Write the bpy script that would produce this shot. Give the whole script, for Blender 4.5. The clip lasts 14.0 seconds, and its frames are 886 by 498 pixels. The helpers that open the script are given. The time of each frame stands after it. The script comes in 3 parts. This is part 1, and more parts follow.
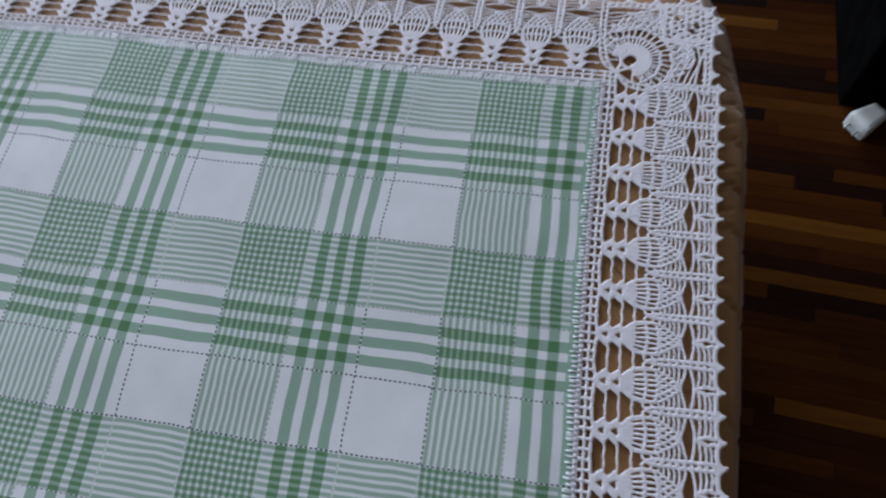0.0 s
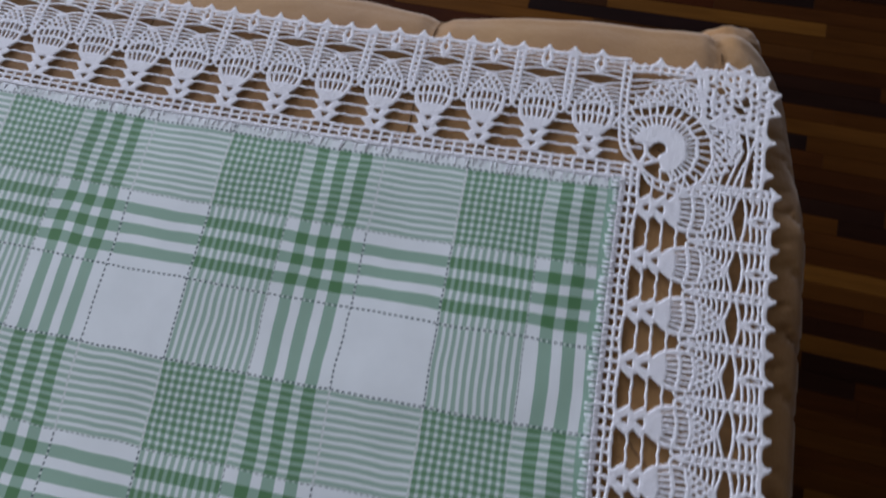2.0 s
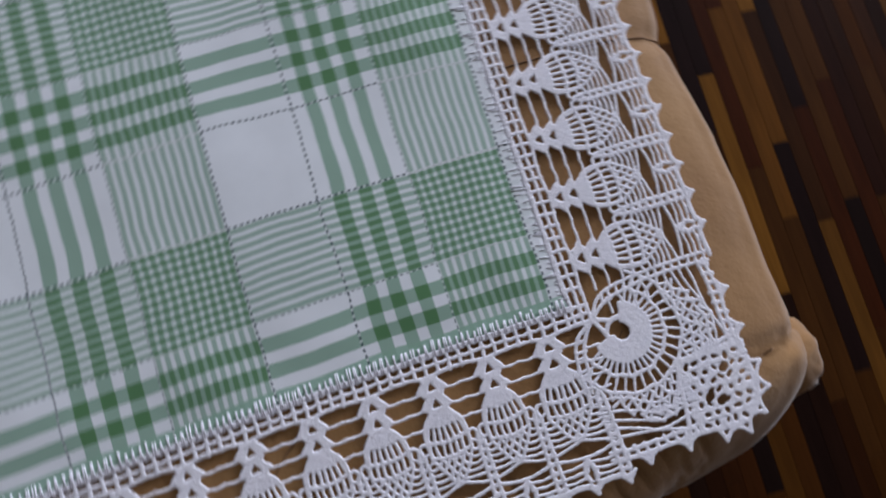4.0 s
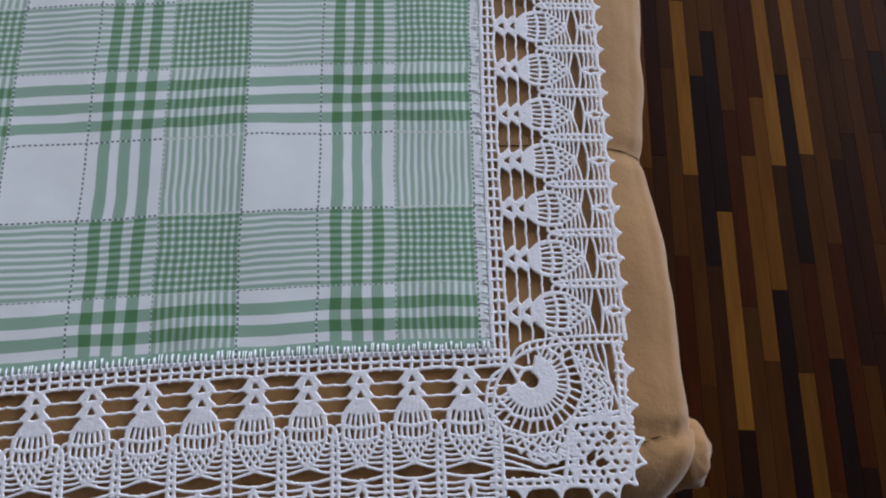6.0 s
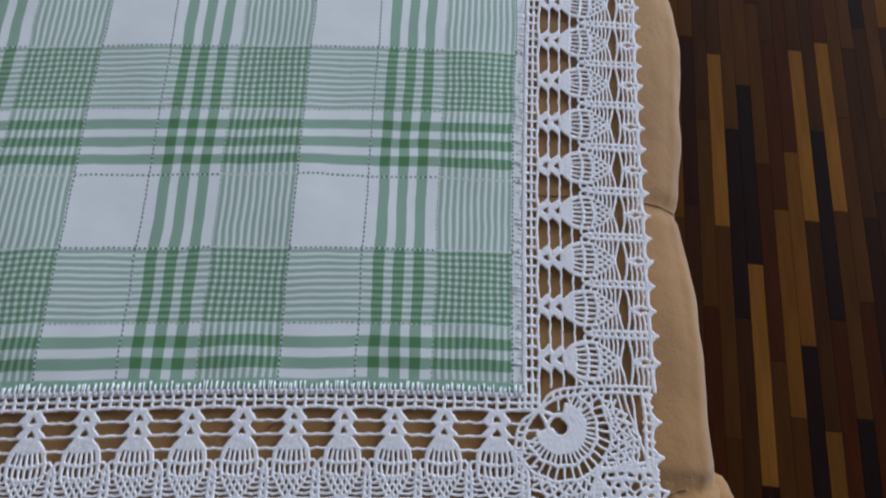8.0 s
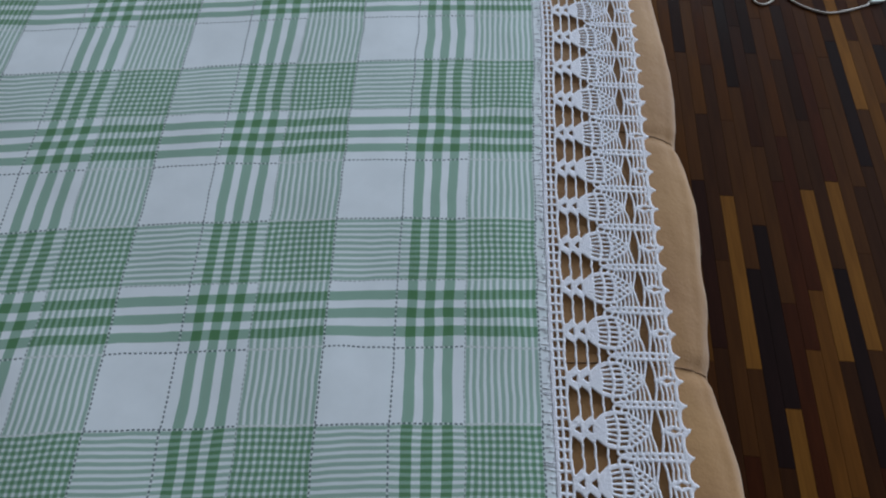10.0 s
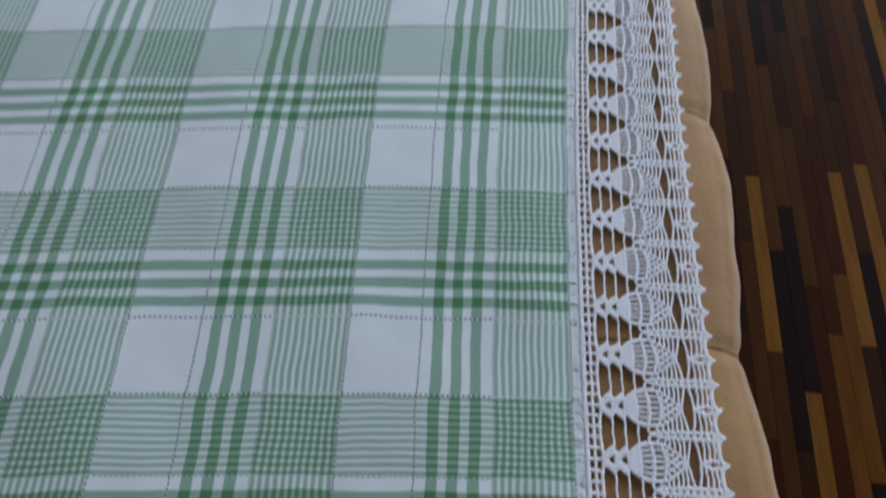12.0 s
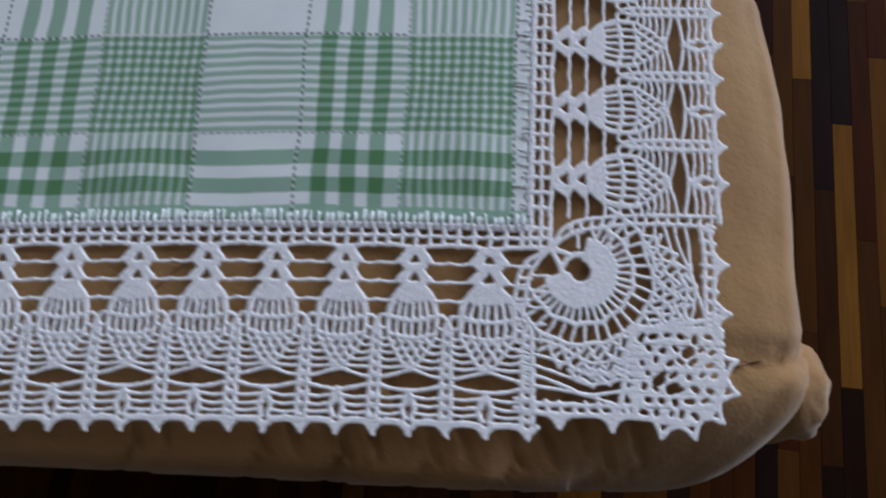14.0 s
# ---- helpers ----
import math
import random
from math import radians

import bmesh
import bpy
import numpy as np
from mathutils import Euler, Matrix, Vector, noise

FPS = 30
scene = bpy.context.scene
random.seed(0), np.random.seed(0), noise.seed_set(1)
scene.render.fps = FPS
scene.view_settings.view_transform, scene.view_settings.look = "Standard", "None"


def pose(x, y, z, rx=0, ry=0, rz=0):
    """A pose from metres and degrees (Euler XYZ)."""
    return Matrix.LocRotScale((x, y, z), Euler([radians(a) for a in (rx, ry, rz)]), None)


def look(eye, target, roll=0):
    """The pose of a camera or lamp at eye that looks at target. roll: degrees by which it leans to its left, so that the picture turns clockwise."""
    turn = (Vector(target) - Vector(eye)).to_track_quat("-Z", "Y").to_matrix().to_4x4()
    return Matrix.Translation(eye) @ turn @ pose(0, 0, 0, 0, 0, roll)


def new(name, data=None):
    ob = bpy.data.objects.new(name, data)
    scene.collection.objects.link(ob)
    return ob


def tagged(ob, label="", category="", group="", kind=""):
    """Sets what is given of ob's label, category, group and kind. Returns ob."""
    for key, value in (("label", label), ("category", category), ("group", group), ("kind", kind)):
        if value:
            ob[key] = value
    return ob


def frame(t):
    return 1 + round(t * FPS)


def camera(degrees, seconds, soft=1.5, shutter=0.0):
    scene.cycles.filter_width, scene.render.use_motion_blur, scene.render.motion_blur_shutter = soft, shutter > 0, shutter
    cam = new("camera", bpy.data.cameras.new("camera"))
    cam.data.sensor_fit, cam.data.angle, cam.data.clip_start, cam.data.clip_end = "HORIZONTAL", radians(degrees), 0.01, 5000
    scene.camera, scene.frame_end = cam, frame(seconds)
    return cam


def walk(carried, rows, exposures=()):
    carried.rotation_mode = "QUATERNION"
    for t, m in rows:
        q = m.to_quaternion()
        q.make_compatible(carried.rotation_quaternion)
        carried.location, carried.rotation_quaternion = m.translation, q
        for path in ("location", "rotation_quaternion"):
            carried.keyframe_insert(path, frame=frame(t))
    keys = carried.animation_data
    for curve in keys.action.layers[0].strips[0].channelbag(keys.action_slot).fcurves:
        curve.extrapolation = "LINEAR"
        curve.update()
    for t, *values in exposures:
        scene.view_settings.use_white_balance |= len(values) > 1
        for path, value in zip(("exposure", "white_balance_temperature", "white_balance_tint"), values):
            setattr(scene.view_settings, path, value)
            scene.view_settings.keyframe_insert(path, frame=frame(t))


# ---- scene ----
LENS = 66.25
# the eye's place in metres (z from the floor) and its turn, row by row
ROWS = [
    (0.00, -0.4326, 0.0039, 1.0313, 23.53, 6.76, -79.11),
    (0.50, -0.3724, 0.0397, 0.9868, 19.55, 5.95, -78.75),
    (1.00, -0.3074, 0.0419, 0.9691, 17.69, 5.04, -81.15),
    (1.50, -0.2588, 0.0392, 0.9583, 15.57, 6.32, -80.96),
    (2.00, -0.2241, 0.0264, 0.9559, 18.26, 6.96, -78.37),
    (2.50, -0.1877, 0.0126, 0.9372, 18.18, 8.74, -70.11),
    (3.00, -0.1922, 0.0044, 0.9358, 19.05, 4.17, -50.07),
    (3.20, -0.1971, -0.0159, 0.9120, 20.67, 0.71, -44.58),
    (3.40, -0.1992, -0.0378, 0.8944, 23.60, -4.06, -40.06),
    (3.50, -0.1824, -0.0342, 0.8985, 20.32, -4.32, -35.80),
    (3.60, -0.1559, -0.0184, 0.9065, 17.93, -4.89, -31.68),
    (3.70, -0.1471, -0.0019, 0.9067, 13.22, -6.49, -27.20),
    (3.90, -0.1146, -0.0156, 0.9053, 11.74, -3.69, -20.87),
    (4.20, -0.1166, -0.0506, 0.8961, 14.15, -3.44, -12.06),
    (6.50, -0.0511, -0.0977, 1.0054, 17.95, -1.80, 0.51),
    (7.00, -0.0626, -0.1000, 1.0099, 16.43, -1.21, 3.11),
    (7.50, -0.0680, -0.0950, 1.0112, 17.51, -1.14, 2.37),
    (8.00, -0.0727, -0.0904, 1.0088, 20.26, -1.78, 1.89),
    (8.50, -0.0727, -0.0771, 1.0112, 23.74, 0.11, 0.64),
    (9.00, -0.0736, -0.0576, 1.0159, 26.65, 0.49, 0.05),
    (11.50, -0.0951, -0.0527, 1.0317, 33.05, 0.04, 3.14),
    (12.00, -0.1008, -0.0532, 1.0120, 28.78, 0.11, 2.76),
    (12.50, -0.1037, -0.0575, 0.9747, 23.01, -1.34, 2.30),
    (13.00, -0.0970, -0.0697, 0.9386, 19.27, -2.09, 0.56),
    (13.50, -0.0803, -0.0821, 0.8725, 12.59, -2.47, -0.81),
    (13.60, -0.0757, -0.0856, 0.8625, 11.89, -1.54, -0.03),
    (14.00, -0.0231, -0.1183, 0.8277, 14.46, 2.04, 2.71),
]
cam = camera(LENS, 14.0, soft=2.0, shutter=0.6)


EXPOSURES = [(0.0, -0.11, 6400, 11), (1.0, -0.13, 6400, 10), (2.0, -0.13, 6450, 11), (4.2, -0.11, 6560, 14), (6.5, 0.03, 6500, 9), (8.0, 0.0, 6400, 7), (9.0, -0.19, 6150, 4), (11.5, -0.16, 6150, 3), (12.5, -0.16, 6250, 5), (13.5, -0.12, 6280, 5), (14.0, -0.12, 6320, 7)]
walk(cam, [(t, pose(x, y, z, rx, ry, rz)) for t, x, y, z, rx, ry, rz in ROWS], EXPOSURES)

P = 0.19          # one repeat of the plaid
H = 0.4537         # the cloth's height over the floor
TAU = math.tau

# ---- light ----
world = bpy.data.worlds.new("sky")
scene.world = world
world.use_nodes = True
wn = world.node_tree.nodes
sky = wn.new("ShaderNodeTexSky")
sky.sky_type, sky.sun_disc, sky.sun_elevation, sky.sun_rotation = "NISHITA", False, radians(38), radians(150)
world.node_tree.links.new(sky.outputs["Color"], wn["Background"].inputs["Color"])
wn["Background"].inputs["Strength"].default_value = 0.1

WX0, WX1, WY0, WY1, WZ = -3.6, 6.5, -4.4, 7.5, 4.2
window_lamp = bpy.data.lights.new("window_daylight", "AREA")
window_lamp.shape, window_lamp.size, window_lamp.size_y = "RECTANGLE", 4.2, 2.1
window_lamp.energy, window_lamp.color = 475, (0.78, 0.86, 1.0)
lamp = new("window_daylight", window_lamp)
# extra fill from the east, through an added window
side_lamp = bpy.data.lights.new("side_fill_light", "AREA")
side_lamp.shape, side_lamp.size, side_lamp.size_y = "RECTANGLE", 3.2, 2.1
side_lamp.energy, side_lamp.color = 475, (0.78, 0.86, 1.0)
new("side_fill_light", side_lamp).matrix_world = look((WX1 - 0.02, 3.7, 2.7), (0, 0.1, 0.6))
lamp.matrix_world = look((2.0, WY1 - 0.02, 2.7), (0.5, 0, 0.6))


# ---- materials ----
class Nodes:
    def __init__(self, name, rough=0.8):
        self.m = bpy.data.materials.new(name)
        self.m.use_nodes = True
        self.t = self.m.node_tree
        self.b = self.t.nodes["Principled BSDF"]
        self.b.inputs["Roughness"].default_value = rough

    def add(self, kind, **values):
        n = self.t.nodes.new(kind)
        for k, v in values.items():
            n.inputs[k].default_value = v
        return n

    def link(self, a, b):
        self.t.links.new(a, b)

    def put(self, socket, v):
        if isinstance(v, (int, float, tuple)):
            socket.default_value = v
        else:
            self.link(v, socket)

    def math(self, op, a, b=0.0, c=0.0):
        n = self.t.nodes.new("ShaderNodeMath")
        n.operation = op
        for s, v in zip(n.inputs, (a, b, c)):
            self.put(s, v)
        return n.outputs[0]

    def mix(self, f, a, b, how="MIX"):
        n = self.t.nodes.new("ShaderNodeMix")
        n.data_type, n.blend_type = "RGBA", how
        self.put(n.inputs[0], f)
        self.put(n.inputs[6], a)
        self.put(n.inputs[7], b)
        return n.outputs[2]

    def noise(self, scale, detail=3.0, vector=None, rough=0.55, stretch=None):
        n = self.add("ShaderNodeTexNoise", Scale=scale, Detail=detail, Roughness=rough)
        if vector is None:
            vector = self.add("ShaderNodeTexCoord").outputs["Object"]
        if stretch:
            mp = self.add("ShaderNodeMapping", Scale=stretch)
            self.link(vector, mp.inputs["Vector"])
            vector = mp.outputs[0]
        self.link(vector, n.inputs["Vector"])
        return n.outputs["Fac"]

    def ramp(self, f, *stops):
        n = self.t.nodes.new("ShaderNodeValToRGB")
        while len(n.color_ramp.elements) < len(stops):
            n.color_ramp.elements.new(0.5)
        for e, (at, c) in zip(n.color_ramp.elements, stops):
            e.position, e.color = at, (*c, 1)
        self.link(f, n.inputs[0])
        return n.outputs[0]

    def bump(self, f, strength, distance):
        n = self.add("ShaderNodeBump", Strength=strength, Distance=distance)
        self.link(f, n.inputs["Height"])
        self.link(n.outputs[0], self.b.inputs["Normal"])

    def colour(self, c):
        self.put(self.b.inputs["Base Color"], c if not isinstance(c, tuple) else (*c, 1))
        return self.m


def cotton_material():
    n = Nodes("white_cotton_thread", 0.85)
    v = n.noise(55, 4)
    n.bump(n.noise(1300, 3), 0.3, 0.0005)
    n.b.inputs["Roughness"].default_value = 1.0
    n.b.inputs["Specular IOR Level"].default_value = 0.1
    n.b.inputs["Subsurface Weight"].default_value = 0.5
    n.b.inputs["Subsurface Scale"].default_value = 0.0022
    n.b.inputs["Subsurface Radius"].default_value = (1.0, 1.0, 1.0)
    return n.colour(n.ramp(v, (0.3, (0.85, 0.82, 0.91)), (0.75, (0.93, 0.90, 0.97))))


def plaid_material():
    """Woven plaid, in repeats of the pattern: u across, v along."""
    n = Nodes("green_plaid_cotton", 0.9)
    uv = n.add("ShaderNodeUVMap")
    sep = n.add("ShaderNodeSeparateXYZ")
    wav = n.add("ShaderNodeTexNoise", Scale=3.2, Detail=2.0)
    n.link(uv.outputs[0], wav.inputs["Vector"])
    off = n.add("ShaderNodeVectorMath")
    off.operation = "MULTIPLY_ADD"
    n.link(wav.outputs["Color"], off.inputs[0])
    off.inputs[1].default_value, off.inputs[2].default_value = (0.030, 0.030, 0), (-0.015, -0.015, 0)
    plus = n.add("ShaderNodeVectorMath")
    n.link(uv.outputs[0], plus.inputs[0])
    n.link(off.outputs[0], plus.inputs[1])
    n.link(plus.outputs[0], sep.inputs[0])

    def inside(t, a, b):
        return n.math("MULTIPLY", n.math("GREATER_THAN", t, a), n.math("LESS_THAN", t, b))

    def stripes(c, zero, wide, thin, period, fine):
        """Three broad stripes in `wide`, many fine ones in `thin`, as shares of the period from `zero`; and the marked borders."""
        t = n.math("FRACT", n.math("DIVIDE", n.math("SUBTRACT", c, zero), period))
        a, b = wide
        k = n.math("MULTIPLY", n.math("SUBTRACT", n.math("DIVIDE", n.math("SUBTRACT", t, a), b - a), 0.5), 3.72)
        near = n.math("ABSOLUTE", n.math("SUBTRACT", k, n.math("ROUND", k)))
        broad = n.math("MULTIPLY", inside(near, -1, 0.275), inside(k, -1.4, 1.4))
        a, b = thin
        q = n.math("FRACT", n.math("MULTIPLY", n.math("DIVIDE", n.math("SUBTRACT", t, a), b - a), fine))
        fines = n.math("MULTIPLY", n.math("ADD", n.math("MULTIPLY", inside(q, 0.23, 0.77), 0.76), 0.13), inside(t, a, b))
        lines = None
        for e in (*wide, *thin):
            d = n.math("ABSOLUTE", n.math("SUBTRACT", t, e % 1.0))
            m = n.math("LESS_THAN", d, 0.0039)
            lines = m if lines is None else n.math("MAXIMUM", lines, m)
        return n.math("MAXIMUM", broad, fines), lines, inside(t, a, b)

    # across: from L0 leftwards broad, plain, fine; along: from M0 upwards fine, plain, broad
    X0 = -0.3564 - 1.0
    fx = 1 - 0.3274 - 0.328
    sx, lx, finex = stripes(sep.outputs[0], X0, (1 - 0.3274, 1.0), (0.0, fx), 1.0, 11)
    PY = 1.0468
    sy, ly, finey = stripes(sep.outputs[1], 0.249, (0.7053 / PY, 1.0), (0.0, 0.346 / PY), PY, 11)
    # at both hems the weave is bare
    keep = n.math("MULTIPLY", n.math("LESS_THAN", sep.outputs[0], -0.012), n.math("GREATER_THAN", sep.outputs[1], -1))
    hemline = n.math("LESS_THAN", sep.outputs[1], 0.012)
    sx = n.math("MULTIPLY", sx, keep)
    sy = n.math("MULTIPLY", sy, n.math("ADD", n.math("MULTIPLY", keep, 0.8), 0.2))
    dash_u = n.math("GREATER_THAN", n.math("FRACT", n.math("MULTIPLY", sep.outputs[1], 44)), 0.42)
    dash_v = n.math("GREATER_THAN", n.math("FRACT", n.math("MULTIPLY", sep.outputs[0], 44)), 0.42)
    both = n.math("MULTIPLY", n.math("ADD", sx, sy), 0.5)
    fade = n.noise(28, 3)
    slub = n.noise(240, 2, uv.outputs[0], stretch=(1, 0.04, 1))
    slub2 = n.noise(240, 2, uv.outputs[0], stretch=(0.04, 1, 1))
    c = n.ramp(both, (0.0, (0.80, 0.82, 0.845)), (0.5, (0.285, 0.425, 0.334)), (1.0, (0.082, 0.212, 0.082)))
    pale = n.mix(n.math("MULTIPLY", hemline, 0.75), c, (0.33, 0.50, 0.40, 1))
    marks = n.math("MAXIMUM", n.math("MULTIPLY", lx, dash_u), n.math("MULTIPLY", ly, dash_v))
    laid = n.math("MAXIMUM", lx, ly)
    unbroken = n.math("MULTIPLY", ly, finex)
    light_dash = n.math("MAXIMUM", unbroken, n.math("MULTIPLY", n.math("MULTIPLY", laid, n.math("SUBTRACT", 1.0, marks)), n.math("GREATER_THAN", both, 0.3)))
    c = n.mix(n.math("MULTIPLY", marks, 0.9), pale, (0.045, 0.075, 0.085, 1))
    c = n.mix(n.math("MULTIPLY", light_dash, 0.7), c, (0.78, 0.80, 0.80, 1))
    c = n.mix(0.18, c, n.ramp(fade, (0.25, (0.45, 0.47, 0.46)), (0.75, (0.95, 0.95, 0.95))), "MULTIPLY")
    c = n.mix(0.22, c, n.ramp(n.math("ADD", slub, slub2), (0.35, (0.6, 0.62, 0.6)), (0.65, (1, 1, 1))), "MULTIPLY")
    wave = n.add("ShaderNodeTexWave", Scale=95.0, Distortion=0.6)
    n.link(uv.outputs[0], wave.inputs["Vector"])
    ridges = n.math("MAXIMUM", lx, ly)
    n.bump(n.math("ADD", n.math("MULTIPLY", wave.outputs["Fac"], 0.10), n.math("MULTIPLY", ridges, 1.0)), 0.5, 0.0006)
    n.b.inputs["Sheen Weight"].default_value = 0.15
    return n.colour(c)


def suede_material():
    n = Nodes("tan_suede", 0.92)
    big = n.noise(7, 5)
    fine = n.noise(420, 2)
    n.bump(n.math("ADD", n.math("MULTIPLY", n.noise(24, 4), 1.0), n.math("MULTIPLY", fine, 0.12)), 0.55, 0.004)
    n.b.inputs["Sheen Weight"].default_value = 0.3
    c = n.ramp(big, (0.25, (0.246, 0.116, 0.036)), (0.55, (0.318, 0.161, 0.053)), (0.8, (0.372, 0.201, 0.072)))
    c = n.mix(0.25, c, n.ramp(fine, (0.3, (0.7, 0.68, 0.64)), (0.7, (1, 1, 1))), "MULTIPLY")
    return n.colour(c)


def plank_material():
    n = Nodes("parquet_wood", 0.5)
    info = n.add("ShaderNodeObjectInfo")
    geo = n.add("ShaderNodeNewGeometry")
    pick = n.math("FRACT", n.math("ADD", info.outputs["Random"], geo.outputs["Random Per Island"]))
    base = n.ramp(pick, (0.0, (0.0125, 0.0062, 0.0055)), (0.22, (0.0300, 0.0095, 0.0035)), (0.6, (0.0540, 0.0170, 0.0040)),
                  (0.86, (0.0740, 0.0270, 0.0052)), (1.0, (0.1400, 0.0590, 0.0110)))
    where = n.add("ShaderNodeTexCoord").outputs["Object"]
    grain = n.noise(150, 4, where, stretch=(1, 0.06, 1))
    cloud = n.noise(14, 3, where, stretch=(1, 0.25, 1))
    c = n.mix(0.55, base, n.ramp(grain, (0.3, (0.45, 0.4, 0.36)), (0.7, (1, 1, 1))), "MULTIPLY")
    c = n.mix(0.45, c, n.ramp(cloud, (0.3, (0.5, 0.48, 0.45)), (0.7, (1, 1, 1))), "MULTIPLY")
    c = n.mix(1.0, c, (0.88, 0.81, 0.71, 1), "MULTIPLY")
    n.bump(grain, 0.2, 0.0006)
    n.b.inputs["Specular IOR Level"].default_value = 0.025
    n.link(n.ramp(cloud, (0.2, (0.55,) * 3), (0.8, (0.75,) * 3)), n.b.inputs["Roughness"])
    return n.colour(c)


def tinted_plank(name, rgb):
    n = Nodes(name, 0.5)
    n.b.inputs["Specular IOR Level"].default_value = 0.025
    n.b.inputs["Roughness"].default_value = 0.65
    where = n.add("ShaderNodeTexCoord").outputs["Object"]
    grain = n.noise(150, 4, where, stretch=(1, 0.06, 1))
    cloud = n.noise(14, 3, where, stretch=(1, 0.25, 1))
    c = n.mix(0.55, (*rgb, 1), n.ramp(grain, (0.3, (0.45, 0.4, 0.36)), (0.7, (1, 1, 1))), "MULTIPLY")
    c = n.mix(0.45, c, n.ramp(cloud, (0.3, (0.5, 0.48, 0.45)), (0.7, (1, 1, 1))), "MULTIPLY")
    c = n.mix(1.0, c, (0.88, 0.81, 0.71, 1), "MULTIPLY")
    n.bump(grain, 0.2, 0.0006)
    return n.colour(c)


def plain_material(name, a, b, rough, scale=20, bump=0.1, metal=0.0):
    n = Nodes(name, rough)
    v = n.noise(scale, 4)
    n.b.inputs["Metallic"].default_value = metal
    n.bump(n.noise(scale * 12, 2), bump, 0.001)
    return n.colour(n.ramp(v, (0.3, a), (0.7, b)))


COTTON = cotton_material()
PLAID = plaid_material()
SUEDE = suede_material()
WOOD = plank_material()
WALL = plain_material("painted_plaster", (0.40, 0.39, 0.38), (0.45, 0.44, 0.43), 0.9, 3)
# for the unseen south and west walls: darker, to cut bounce light
LOW_BOUNCE = plain_material("low_bounce_wall", (0.20, 0.17, 0.14), (0.24, 0.20, 0.17), 0.9, 3)
CEILING = plain_material("ceiling_paint", (0.38, 0.37, 0.36), (0.43, 0.42, 0.41), 0.9, 3)
GAP = plain_material("dark_floor_joint", (0.018, 0.008, 0.004), (0.03, 0.013, 0.006), 0.8)
BLACK = plain_material("black_plastic", (0.001, 0.001, 0.001), (0.003, 0.003, 0.003), 0.9)
BLACK.node_tree.nodes["Principled BSDF"].inputs["Specular IOR Level"].default_value = 0.01
WHITE = plain_material("white_plastic", (0.62, 0.66, 0.64), (0.74, 0.77, 0.75), 0.4, 40)
CORD = plain_material("cream_cable", (0.50, 0.44, 0.38), (0.62, 0.55, 0.48), 0.5, 60)
GREYCORD = plain_material("grey_cable", (0.16, 0.13, 0.13), (0.22, 0.18, 0.18), 0.5, 60)
METAL = plain_material("plug_pin_metal", (0.5, 0.48, 0.45), (0.6, 0.58, 0.55), 0.3, 60, 0.05, 1.0)
# brown for seam thread and for the shade drawn into creases
SEAM_AND_SHADE = plain_material("seam_and_crease_shade", (0.15, 0.075, 0.033), (0.20, 0.105, 0.045), 0.9, 60)
# base cloth, its dark tone painting in the shade under the seat's overhang
SHADED_BASE = plain_material("shaded_base_cloth", (0.030, 0.020, 0.013), (0.050, 0.033, 0.020), 0.95, 30, 0.3)
ALU = plain_material("window_frame_paint", (0.7, 0.7, 0.7), (0.78, 0.78, 0.78), 0.5)


# ---- mesh helpers ----
from mathutils.bvhtree import BVHTree


def mesh_of(name, verts, faces, material, smooth=True, uvs=None):
    me = bpy.data.meshes.new(name)
    me.from_pydata([tuple(v) for v in verts], [], faces)
    me.materials.append(material)
    if smooth:
        me.polygons.foreach_set("use_smooth", [True] * len(me.polygons))
    if uvs is not None:
        layer = me.uv_layers.new(name="UVMap")
        idx = np.empty(len(me.loops), dtype=np.int32)
        me.loops.foreach_get("vertex_index", idx)
        layer.data.foreach_set("uv", np.asarray(uvs, dtype=np.float32)[idx].ravel())
    me.update()
    return me


def part(name, me, parent, label=""):
    ob = new(name, me)
    ob.parent = parent
    return tagged(ob, label)


def thing(name, label, category, at=(0, 0, 0), group="", kind=""):
    return place(new(name), label, category, at, group, kind)


def place(ob, label, category, at=(0, 0, 0), group="", kind=""):
    ob.location = at
    return tagged(ob, label, category, group, kind)


def box_data(x0, x1, y0, y1, z0, z1, bevel=0.0):
    bm = bmesh.new()
    bmesh.ops.create_cube(bm, size=1)
    for v in bm.verts:
        v.co = Vector(((x0 + x1) / 2 + v.co.x * (x1 - x0), (y0 + y1) / 2 + v.co.y * (y1 - y0), (z0 + z1) / 2 + v.co.z * (z1 - z0)))
    if bevel:
        bmesh.ops.bevel(bm, geom=bm.edges[:], offset=bevel, segments=2, profile=0.6, affect="EDGES")
    return bm


def bm_mesh(name, bm, material, smooth=False):
    me = bpy.data.meshes.new(name)
    bm.to_mesh(me)
    bm.free()
    me.materials.append(material)
    if smooth:
        me.polygons.foreach_set("use_smooth", [True] * len(me.polygons))
    return me


def box(name, x0, x1, y0, y1, z0, z1, material, bevel=0.0):
    return bm_mesh(name, box_data(x0, x1, y0, y1, z0, z1, bevel), material)


def rounded(pts, k=6):
    """A smooth line through the points."""
    pts = [Vector(p) for p in pts]
    full = [2 * pts[0] - pts[1], *pts, 2 * pts[-1] - pts[-2]]
    out = []
    for i in range(1, len(full) - 2):
        a, b, c, d = full[i - 1:i + 3]
        for j in range(k):
            t = j / k
            out.append(0.5 * (2 * b + (c - a) * t + (2 * a - 5 * b + 4 * c - d) * t * t + (3 * b - a - 3 * c + d) * t ** 3))
    return [*out, pts[-1]]


